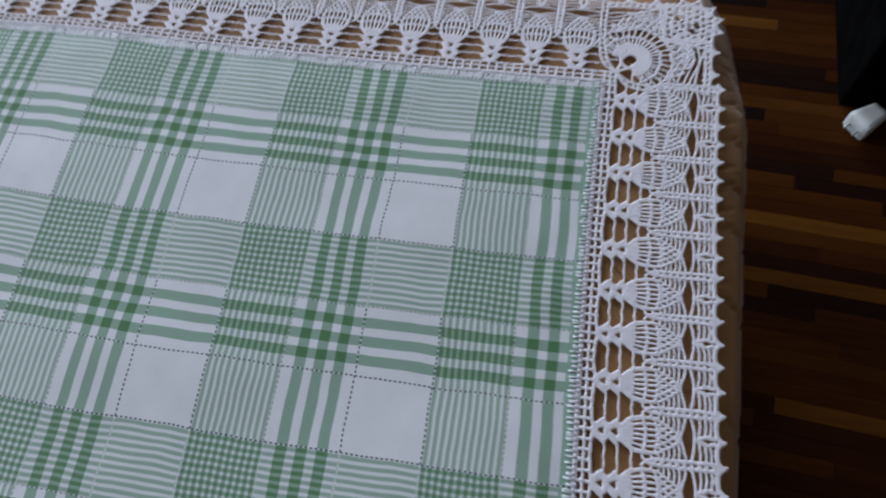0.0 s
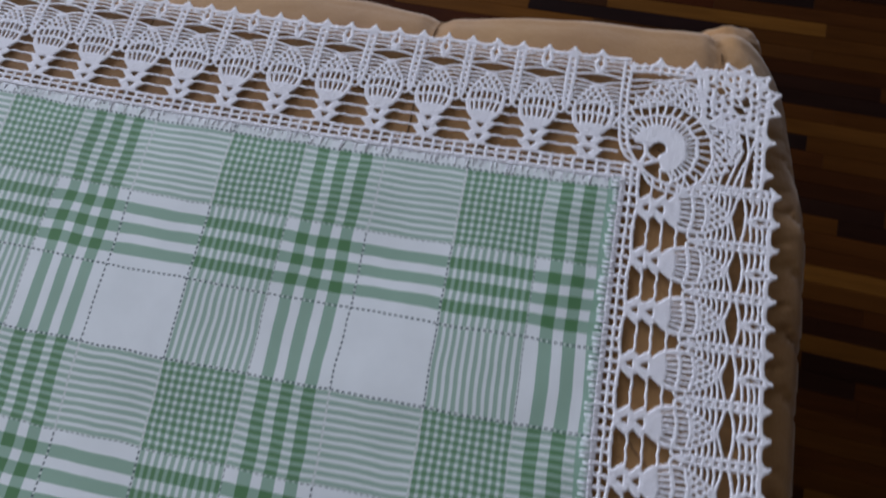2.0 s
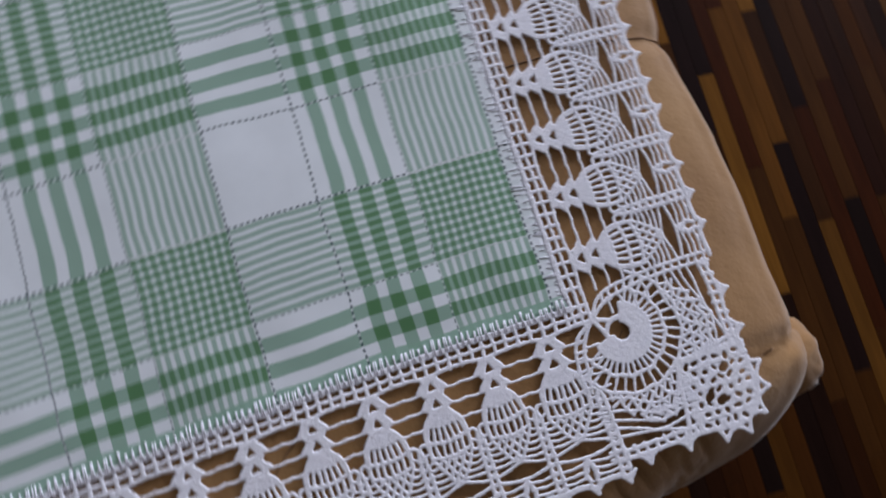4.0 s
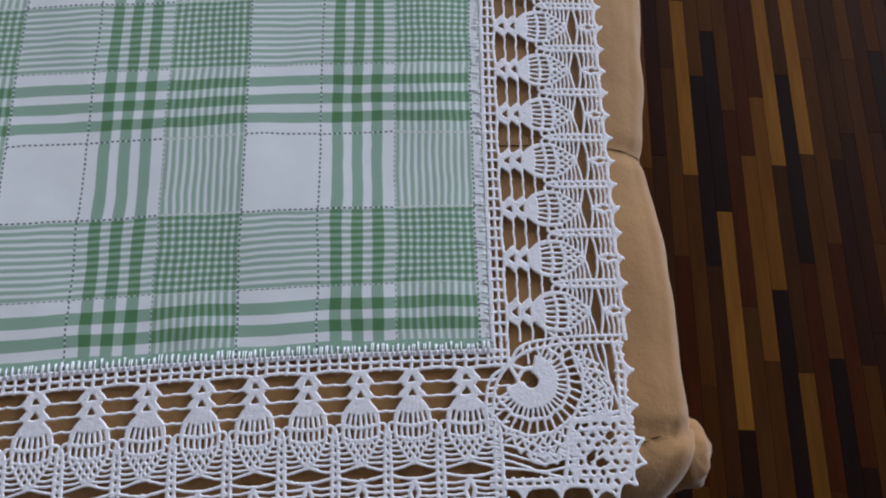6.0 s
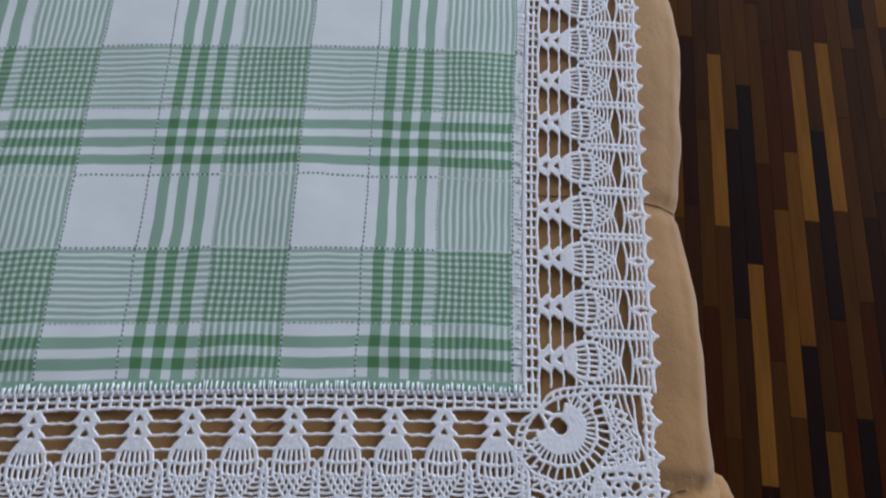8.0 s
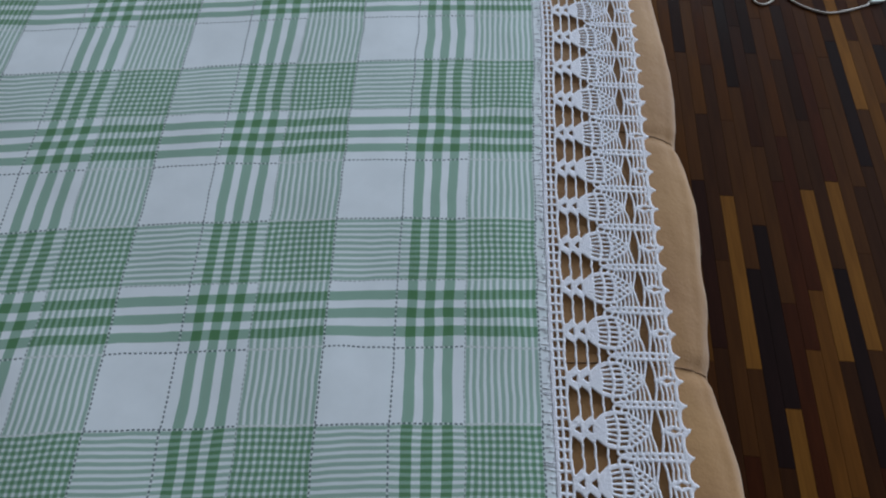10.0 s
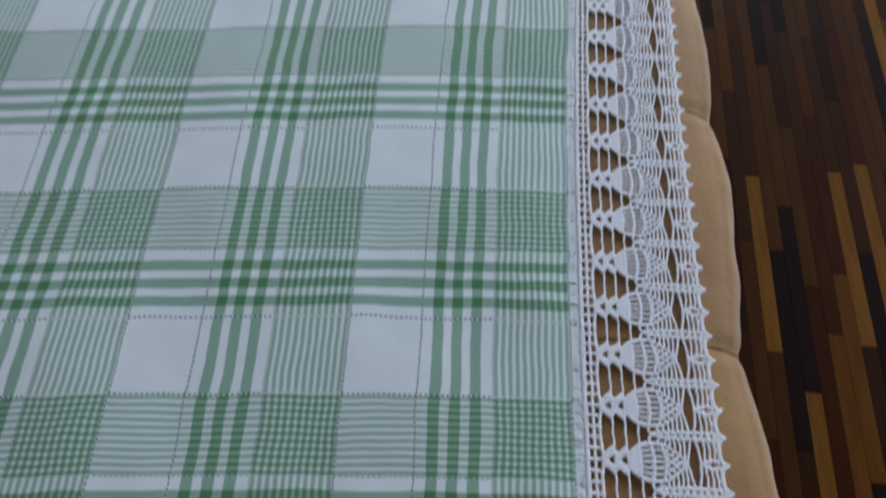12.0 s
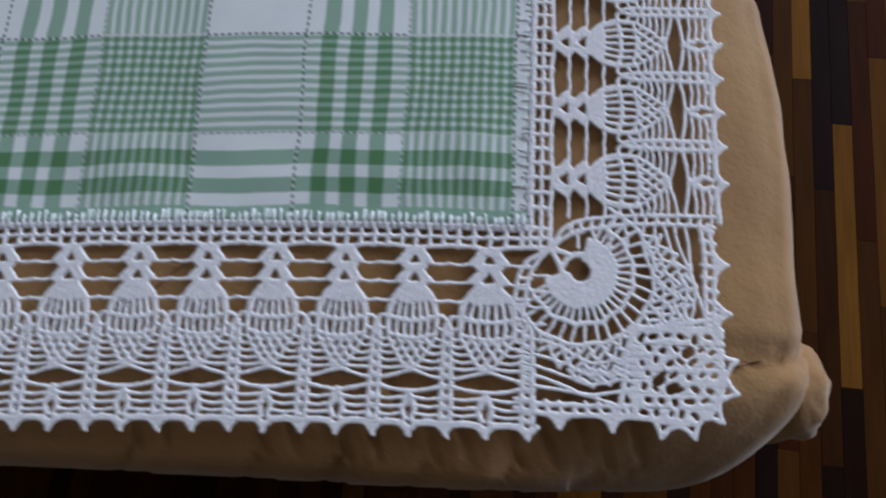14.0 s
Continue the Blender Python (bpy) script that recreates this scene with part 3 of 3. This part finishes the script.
def corner_lines(rng):
    """The fan that fills the lace's corner, about its eye; a and b run out from the cloth's corner, across and along."""
    out = []
    ea, eb = 0.147, 0.124

    def th(points, r=1.0, jit=0.002, smooth=False, swap=False):
        pts = [Vector(((EDGE_U + (b if swap else a) + rng.uniform(-jit, jit)) * P, (EDGE_V - (a if swap else b) + rng.uniform(-jit, jit)) * P,
                       rng.uniform(-0.0003, 0.0005))) for a, b in points]
        out.append((rounded(pts, 4) if smooth else pts, R1 * r))

    def pol(r, deg):
        """About the eye: 0 points out along the diagonal, positive towards a."""
        t = radians(45 - deg)
        return ea + r * math.cos(t), eb + r * math.sin(t)

    # open squares round the hem's corner
    for d in (0.002, 0.030, 0.058):
        th([(-0.02, d), (d, d), (d, -0.05)], 1.0)
    for k in range(3):
        for swap in (False, True):
            th([(-0.005 + 0.03 * k, 0.0), (-0.003 + 0.03 * k, 0.060)], 1.0, swap=swap)
    # the stem, the eye's ring and the close heart of the fan
    root = (0.060, 0.056)
    th([root, (0.085, 0.10), (0.105, 0.16)], 1.3)
    th([root, (0.12, 0.075), (0.17, 0.072)], 1.3)
    th([pol(0.040 if abs(k) < 4 else 0.055, 30 * k) for k in range(-6, 7)], 1.2, 0.001)
    for k in range(42):
        g = -118 + 236 * k / 41
        th([pol(0.040, g), pol(0.072, g), pol(0.100, g)], 1.5, 0.001)
    for r, w in ((0.060, 1.5), (0.082, 1.5), (0.101, 1.15), (0.154, 1.05), (0.214, 1.0)):
        th([pol(r + 0.003 * math.sin(k * 1.3), -112 + 224 * k / 40) for k in range(41)], w, 0.001, True)
    for k in range(25):
        g = -110 + 220 * k / 24
        th([pol(0.100, g), pol(0.154, g)], 0.82, 0.002)
    for k in range(21):
        g = -104 + 208 * k / 20
        th([pol(0.154, g + 2), pol(0.213, g)], 0.78, 0.003)
    for swap in (False, True):
        # the ladder that runs out from the root beside the fan
        for off in (0.0, 0.030):
            th([(0.052 + off * 0.3, 0.062 - off * 0.4), (0.10, 0.020 - off), (0.15, -0.004 - off), (0.21, -0.014 - off), (0.29, -0.026 - off * 0.9), *([] if swap else [(0.42, -0.030 - off), (0.545, -0.028 - off)])], 1.0, 0.002, True, swap)
        for k in range(6 if swap else 14):
            a = 0.115 + 0.032 * k
            fall = 0.03 * min(1, k / 5)
            th([(a, 0.012 - fall * 1.3), (a + 0.003, -0.022 - fall)], 0.9, 0.002, False, swap)
        # rungs between ladder and fan
        for k in range(4):
            a = 0.135 + 0.048 * k
            th([(a, -0.002 - 0.005 * k), (a + 0.005, 0.02), (a + 0.003, 0.058 - 0.006 * abs(k - 1))], 0.75, 0.002, True, swap)
        # the net beside the ring: rows of small meshes that grow shorter outwards
        for row, (r, lo, hi) in enumerate(((0.228, 8, 78), (0.252, 10, 72), (0.276, 13, 62), (0.300, 17, 52), (0.322, 22, 44))):
            n = round((hi - lo) / 4.6)
            side = -1 if swap else 1
            line = [pol(r + 0.013 * (-1) ** (k + row), side * (lo + (hi - lo) * k / n)) for k in range(n + 1)]
            th([(b, a) if swap else (a, b) for a, b in line], 0.88, 0.002, False, swap)
        # long strands from the ladder round to the close corner
        for a0, bulge in ((0.335, 0.330), (0.366, 0.372), (0.396, 0.408), (0.424, 0.436)):
            th([(a0, -0.03), (bulge, 0.03), (bulge + 0.022, 0.105), (a0 + 0.055, 0.175), (a0 + 0.035, 0.275)], 0.76, 0.003, True, swap)
        th([(0.452, -0.03), (0.462, 0.03), (0.470, 0.115), (0.486, 0.19), (0.502, 0.25)], 0.8, 0.002, True, swap)
        # the outer band with its points
        for a in (0.508, 0.532):
            th([(a - 0.010, -0.035), (a, 0.03), (a + 0.004 * (a > 0.52), 0.10), (a, 0.17), (a - 0.002, 0.24), (a - 0.004, 0.31)], 1.15, 0.002, True, swap)
        for k in range(10):
            th([(0.503, -0.02 + 0.036 * k), (0.536, -0.012 + 0.036 * k)], 1.15, 0.003, False, swap)
        for b in (0.087, 0.232):
            for m in (-1, 1):
                th([(0.536, b + m * 0.034), (0.548, b + m * 0.016), (0.572, b)], 1.0, 0.002, False, swap)
                th([(0.540, b + m * 0.010), (0.562, b)], 1.2, 0.002, False, swap)
        # the edge of the close corner towards the fan
        th([(0.300, 0.292), (0.37, 0.276), (0.45, 0.264), (0.53, 0.248)], 1.35, 0.003, True, swap)
    # the close corner: solid work with scattered small holes and three larger ones
    for k in range(15):
        b = 0.280 + 0.0195 * k
        far = 0.41 + math.sqrt(max(0.0, 0.132 ** 2 - max(0.0, b - 0.41) ** 2))
        if b < 0.545:
            th([(0.292, b), (0.36, b + 0.002), (far, b)], 1.65, 0.003)
    for i in range(7):
        for j in range(7):
            a, b = 0.318 + 0.037 * (i + 0.5 * (j % 2)) + rng.uniform(-0.006, 0.006), 0.305 + 0.036 * j + rng.uniform(-0.006, 0.006)
            if math.hypot(max(0, a - 0.41), max(0, b - 0.41)) < 0.126:
                turn, long = rng.uniform(0, math.pi), rng.uniform(0.002, 0.008)
                th([(a - long * math.cos(turn), b - long * math.sin(turn)), (a + long * math.cos(turn), b + long * math.sin(turn))], -rng.uniform(0.75, 1.15), 0.0)
    for a, b, r in ((0.449, 0.348, 2.0), (0.365, 0.428, 2.1), (0.402, 0.452, 2.2)):
        th([(a - 0.006, b + 0.002), (a + 0.006, b - 0.002)], -r, 0.002)
    th([(0.41 + 0.136 * math.cos(radians(g)), 0.41 + 0.136 * math.sin(radians(g))) for g in range(-70, 161, 6)], 1.45, 0.003)
    for k in range(5):
        g = radians(-14 + 118 * k / 4)
        c, n = math.cos(g), math.sin(g)
        ca, cb = 0.41 + 0.138 * c, 0.41 + 0.138 * n
        for m in (-1, 1):
            th([(ca - m * 0.032 * n, cb + m * 0.032 * c), (ca + 0.016 * c - m * 0.014 * n, cb + 0.016 * n + m * 0.014 * c), (ca + 0.040 * c, cb + 0.040 * n)], 1.1, 0.002)
    return out


corner = part("lace_corner", crochet("lace_corner", corner_lines(random.Random(5)), 5), lace)
corner.location.z = H + 0.0006


# ---- the seat ----
SX0, SX1, SY0, SY1 = -5.2 * P, 0.905 * P, -0.845 * P, 5.4 * P


FRONT_CREASES = ((0.42, 0.035), (0.14, 0.045), (-0.10, 0.03), (-0.36, 0.05), (-0.60, 0.035), (-0.98, 0.045), (-1.5, 0.04), (-2.1, 0.05), (-2.9, 0.04))


def seat_cushion_mesh():
    """A soft slab with rolled edges, pinched by seams on its long side and gathered at the corner."""
    verts, faces = [], []
    prof = [(1.30, 0.0), (0.90, 0.0), (0.62, -0.001), (0.46, -0.004), (0.36, -0.009), (0.28, -0.020), (0.20, -0.038), (0.125, -0.062), (0.100, -0.080), (0.084, -0.083), (0.06, -0.104), (0.035, -0.132), (0.02, -0.16), (0.01, -0.195),
            (0.0, -0.23), (0.0, -0.32), (0.015, -0.42), (0.05, -0.52), (0.11, -0.60), (0.2, -0.66), (0.4, -0.68)]
    nx, ny, nc = 420, 140, 16
    R = 0.40

    def outline(inset):
        x0, x1, y0, y1 = SX0 / P + inset, SX1 / P - inset, SY0 / P + inset, SY1 / P - inset
        r = max(0.02, R - inset * 0.5)
        pts = []
        for cx, cy, a0 in ((x1 - r, y0 + r, -90), (x1 - r, y1 - r, 0), (x0 + r, y1 - r, 90), (x0 + r, y0 + r, 180)):
            pts.append([(cx + r * math.cos(radians(a0 + 90 * k / nc)), cy + r * math.sin(radians(a0 + 90 * k / nc))) for k in range(nc + 1)])
        ring = []
        for i, arc in enumerate(pts):
            ring += arc
            a, b = arc[-1], pts[(i + 1) % 4][0]
            n = ny if i % 2 == 0 else nx
            ring += [(a[0] + (b[0] - a[0]) * k / n, a[1] + (b[1] - a[1]) * k / n) for k in range(1, n)]
        return ring

    rings = [(outline(i), z) for i, z in prof]
    n = len(rings[0][0])
    for (ring, z), (inset, _) in zip(rings, prof):
        edge = max(0.0, min(1.0, (0.5 - inset) / 0.4))
        for x, y in ring:
            dx = dy = dz = 0.0
            # seams on the long side
            if x > 0.2:
                for s, deep in ((0.90, 0.055), (2.32, 0.05), (3.75, 0.05)):
                    q = math.exp(-((y - s) / 0.045) ** 2)
                    wide = math.exp(-((y - s) / 0.30) ** 2)
                    dx -= edge * (0.25 * deep * q + deep * wide)
                    dz -= edge * 0.022 * q
                dx += edge * 0.014 * math.sin(y * 3.1 + 1.0)
                dx += 0.025 * max(0.0, y)
            # the front rolls over early and draws back below
            if y < 0.0:
                corner_share = min(1.0, max(0.0, (x + 0.05) / 0.6))
                dz -= z * 0.55 * (1 - corner_share) * min(1.0, max(0.0, (0.15 + z) / 0.08))
                dz -= 0.3 * max(0.0, -y - 0.56) ** 2 + 2.2 * max(0.0, -y - 0.45) ** 2 * corner_share
                dy += 0.80 * max(0.0, -z - 0.13)
            # slanting creases in front, each with a flap that laps over it
            if y < 0.0:
                for s, deep in FRONT_CREASES:
                    deep *= 0.08
                    d = x - s - 0.9 * (z + 0.03) - 0.02 * math.sin(z * 30 + s * 9)
                    low = min(1.0, max(0.0, -z * 14 - 0.1))
                    if d > 0:
                        dy -= edge * deep * math.exp(-d / 0.17) * low
                    else:
                        dy += edge * deep * 0.9 * math.exp(d / 0.045) * low
            # narrow slanting tucks that run over the rolled edge
            if y < -0.45:
                for s, deep in FRONT_CREASES:
                    g = math.exp(-((x - s + 0.02 + 0.9 * (-y - 0.62)) / 0.014) ** 2) * min(1.0, (-y - 0.45) / 0.12)
                    dz -= 0.5 * deep * g
                    dy += 0.08 * deep * g
            # the crease that runs to the gathered corner
            if x > 0.2 and y < 0.0:
                g = math.exp(-((y + 0.41 - 0.10 * (x - 0.6)) / 0.03) ** 2) * min(1, max(0, (x - 0.42) / 0.15))
                dz -= 0.045 * g
                g = math.exp(-((y + 0.48) / 0.14) ** 2) * min(1, max(0, (x - 0.5) / 0.2)) * min(1, max(0, (-z - 0.05) * 6))
                dx += 0.05 * g
            v = Vector((x, y, z * 2))
            wob = noise.noise(v * 2.3) * 0.016 + noise.noise(v * 6.1 + Vector((5, 1, 2))) * 0.007
            dx += wob * edge * (1 if x > 0 else -1)
            dz += wob * 0.6 * edge - 0.004 * (1 - edge) * abs(noise.noise(v * 3.7))
            verts.append(((x + dx) * P, (y + dy) * P, H - 0.0022 + (z + dz) * P))
    for j in range(len(rings) - 1):
        for i in range(n):
            a, b = j * n + i, j * n + (i + 1) % n
            faces.append((a, a + n, b + n, b))
    faces.append(tuple(range(n)))
    return mesh_of("seat_cushion", verts, faces, SUEDE)


seat = thing("upholstered_seat", "tan suede upholstered seat with seams and gathered corners, standing on parquet", "seat")
cushion_mesh = seat_cushion_mesh()
cushion = part("seat_cushion", cushion_mesh, seat)
skin = BVHTree.FromPolygons([v.co for v in cushion_mesh.vertices], [tuple(f.vertices) for f in cushion_mesh.polygons])


def on_seat(x, y, lift=0.0):
    hit = skin.ray_cast(Vector((x * P, y * P, H + 0.3)), Vector((0, 0, -1)))[0]
    return (hit if hit else Vector((x * P, y * P, H - 0.03))) + Vector((0, 0, lift))


def seam(points, r, k=24):
    pts = rounded([Vector((x, y, 0)) for x, y in points], k)
    return mesh_of("seam", *tubes([([on_seat(p.x, p.y, r * 0.15) for p in pts], r)], 5), SEAM_AND_SHADE)


# each brown line also carries the shade of the seam's crease
for s in (0.90, 2.32, 3.75):
    part("seam", seam([(0.0, s), (0.4, s + 0.005), (0.80 + 0.025 * s, s)], 0.0007), cushion, "stitched seam drawn with the shade of its crease")
# loose folds in the cover, each a dark line that paints in its shade
for line in (((-1.18, -0.33), (-1.10, -0.29), (-1.02, -0.21), (-0.95, -0.16)), ((0.10, -0.30), (0.14, -0.24), (0.20, -0.17)), ((-0.62, -0.36), (-0.55, -0.31), (-0.50, -0.22)),
             ((0.50, -0.46), (0.62, -0.43), (0.74, -0.40))):
    part("fold", seam(line, 0.0006, 8), cushion)


def gather_mesh():
    """The puckered ear of cloth at the seat's corner."""
    verts, faces = [], []
    nu, nv = 40, 22
    for j in range(nv + 1):
        b = math.pi * j / nv
        for i in range(nu):
            a = TAU * i / nu
            d = Vector((math.sin(b) * math.cos(a), math.sin(b) * math.sin(a), math.cos(b)))
            r = 1 + 0.10 * noise.noise(d * 1.9) + 0.06 * (1 - abs(math.sin(a * 3.5 + 2.4 * b))) * math.sin(b) ** 2 + 0.04 * noise.noise(d * 5)
            verts.append((d.x * r * 0.145 * P, d.y * r * 0.165 * P, d.z * r * 0.17 * P))
    for j in range(nv):
        for i in range(nu):
            a, b = j * nu + i, j * nu + (i + 1) % nu
            faces.append((a, a + nu, b + nu, b))
    return mesh_of("corner_gather", verts, faces, SUEDE)


ear = part("corner_gather", gather_mesh(), cushion, "bunched tan suede at the seat's corner")
ear.location = (0.885 * P, -0.465 * P, H - 0.34 * P)
part("seat_base", box("seat_base", SX0 + 0.06, SX1 - 0.05, SY0 + 0.06, SY1 - 0.06, 0.05, H - 0.12, SHADED_BASE, 0.02), seat, "cloth-covered base, coloured dark for the shade under the cushion")
for x in (SX0 + 0.12, SX1 - 0.11):
    for y in (SY0 + 0.12, SY1 - 0.12):
        part("leg", box("leg", x - 0.025, x + 0.025, y - 0.025, y + 0.025, 0.0, 0.06, BLACK, 0.004), seat)

# ---- things on the floor ----
black_box = thing("black_box", "black box-shaped appliance standing on the parquet floor", "box")
part("body", box("body", 1.77 * P, 3.7 * P, -4.0 * P, -2.14 * P, 0.006, 0.30, BLACK, 0.006), black_box)
for x, y in ((1.95, -2.3), (3.55, -2.3), (1.95, -3.85), (3.55, -3.85)):
    part("foot", box("foot", x * P - 0.01, x * P + 0.01, y * P - 0.01, y * P + 0.01, 0.0, 0.008, BLACK), black_box)


def plug(name, label, x, y, turn, size, cord, cord_material):
    """A small mains adaptor: a chamfered body, its pins, its collar and its cord along the floor."""
    ob = thing(name, label, "plug", (0, 0, 0))
    spin = Matrix.Translation((x * P, y * P, 0)) @ Matrix.Rotation(radians(turn), 4, "Z")
    a, b, h = size
    bm = box_data(-a / 2, a / 2, -b / 2, b / 2, 0.0005, h, min(size) * 0.22)
    for v in bm.verts:
        if v.co.x > a * 0.2:
            v.co.y *= 0.72
    body = part("body", bm_mesh("body", bm, WHITE), ob)
    body.matrix_basis = spin
    for m in (-1, 1):
        pin = part("pin", mesh_of("pin", *tubes([([(-a / 2 + 0.001, m * b * 0.2, h * 0.5), (-a / 2 - 0.012, m * b * 0.2, h * 0.5)], 0.0018)], 8), METAL), ob, "bare metal pin")
        pin.matrix_basis = spin
    collar = part("collar", mesh_of("collar", *tubes([([(a / 2 - 0.002, 0, h * 0.5), (a / 2 + 0.007, 0, h * 0.45)], h * 0.22)], 8), WHITE), ob)
    collar.matrix_basis = spin
    start = spin @ Vector((a / 2 + 0.006, 0, h * 0.45))
    pts = rounded([start, *[Vector((u * P, v * P, 0.0025)) for u, v in cord]], 8)
    part("cord", mesh_of("cord", *tubes([(pts, 0.0021)], 7), cord_material), ob, "thin flexible cord")
    return ob


plug("mains_plug", "white mains plug with a grey cord lying on the parquet", 1.60, -2.34, -50, (0.050, 0.044, 0.036), ((1.68, -2.47), (1.70, -2.7), (1.68, -3.2), (1.62, -3.9)), GREYCORD)
plug("power_adaptor", "white power adaptor with a looping cream cable", 4.47, 7.08, 205, (0.050, 0.034, 0.026),
     ((4.32, 6.95), (4.19, 6.81), (4.01, 6.79), (3.81, 6.87), (3.64, 6.88), (3.52, 6.79), (3.42, 6.58), (3.29, 6.39), (3.17, 6.31), (3.08, 6.35), (3.07, 6.49), (3.17, 6.68), (3.26, 6.91), (3.40, 7.13), (3.5, 7.6)), CORD)
plug("charger_lead", "cream charger lead looped on the dark parquet", 4.47, 6.37, 195, (0.022, 0.012, 0.008),
     ((4.36, 6.31), (4.09, 6.21), (3.87, 6.17), (3.68, 6.24), (3.52, 6.37), (3.44, 6.55), (3.44, 6.77), (3.50, 6.96), (3.64, 7.12), (3.78, 7.3)), CORD)

# ---- the parquet: strips laid side by side ----
STRIP = 0.13 * P
COL0 = 2.314 * P
SLANT = math.atan(0.0617)
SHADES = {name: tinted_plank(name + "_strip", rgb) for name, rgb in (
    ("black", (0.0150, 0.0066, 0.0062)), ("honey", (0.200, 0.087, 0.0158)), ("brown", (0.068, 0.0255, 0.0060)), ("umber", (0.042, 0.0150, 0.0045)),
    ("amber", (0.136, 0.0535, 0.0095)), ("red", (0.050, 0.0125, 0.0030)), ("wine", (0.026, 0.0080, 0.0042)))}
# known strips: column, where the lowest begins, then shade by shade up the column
# umber column tops partly paint in the dimness of the floor's north end
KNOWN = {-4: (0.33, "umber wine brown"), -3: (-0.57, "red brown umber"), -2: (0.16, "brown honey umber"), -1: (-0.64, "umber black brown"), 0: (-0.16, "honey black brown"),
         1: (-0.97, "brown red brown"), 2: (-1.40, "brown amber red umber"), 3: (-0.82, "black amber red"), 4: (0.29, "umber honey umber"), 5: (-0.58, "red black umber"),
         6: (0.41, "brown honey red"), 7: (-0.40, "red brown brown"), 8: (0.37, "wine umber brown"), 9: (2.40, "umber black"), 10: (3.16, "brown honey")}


def strip_mesh(length, material):
    bm = box_data(-STRIP / 2 + 0.0002, STRIP / 2 - 0.0002, -length / 2 + 0.0002, length / 2 - 0.0002, -0.006, 0.0)
    top = [e for e in bm.edges if all(v.co.z > -0.001 for v in e.verts)]
    bmesh.ops.bevel(bm, geom=top, offset=0.00025, segments=1, affect="EDGES")
    return bm_mesh("floor_strip", bm, material)


floor = bpy.data.objects["floor"]
rng = random.Random(11)
LENGTH = 1.77 * P
PLAIN_STRIP = strip_mesh(LENGTH, WOOD)
STRIPS = {shade: strip_mesh(LENGTH, m) for shade, m in SHADES.items()}
TURN = Matrix.Rotation(-SLANT, 4, "Z")
far_v, far_f = [], []
count = 0
first = int((WX0 - COL0) / STRIP) - 9
last = int((WX1 - COL0) / STRIP) + 10
for c in range(first, last):
    xm = COL0 + (c - 0.5) * STRIP
    low, shades = KNOWN.get(c, (0.0, ""))
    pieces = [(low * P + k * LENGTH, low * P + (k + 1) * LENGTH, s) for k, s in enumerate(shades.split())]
    y = max([b for _, b, _ in pieces], default=WY0 - rng.uniform(0, 0.3))
    while y < WY1:
        pieces.append((y, y + LENGTH, None))
        y += LENGTH
    if shades:
        y = low * P
        while y > WY0:
            pieces.append((y - LENGTH, y, None))
            y -= LENGTH
    for a, b, s in pieces:
        mid = TURN @ Vector((xm, (a + b) / 2, 0))
        if not (WX0 < mid.x < WX1 and WY0 < mid.y < WY1):
            continue
        near = 0.75 * P < xm < 5.0 * P and b > -3.6 * P and a < 7.6 * P
        if s or (near and count < 300):
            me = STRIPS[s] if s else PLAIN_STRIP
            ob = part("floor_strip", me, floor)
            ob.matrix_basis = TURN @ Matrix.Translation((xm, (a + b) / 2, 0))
            count += 1
        else:
            n = len(far_v)
            x0, x1, y0, y1 = xm - STRIP / 2 + 0.0002, xm + STRIP / 2 - 0.0002, a + 0.0002, b - 0.0002
            far_v += [(x0, y0, -0.005), (x1, y0, -0.005), (x1, y1, -0.005), (x0, y1, -0.005), (x0, y0, 0), (x1, y0, 0), (x1, y1, 0), (x0, y1, 0)]
            far_f += [(n + 4, n + 5, n + 6, n + 7), (n, n + 1, n + 5, n + 4), (n + 1, n + 2, n + 6, n + 5), (n + 2, n + 3, n + 7, n + 6), (n + 3, n, n + 4, n + 7)]
tagged(part("floor_strips", mesh_of("floor_strips", [TURN @ Vector(v) for v in far_v], far_f, WOOD, False), floor), kind="stuff")
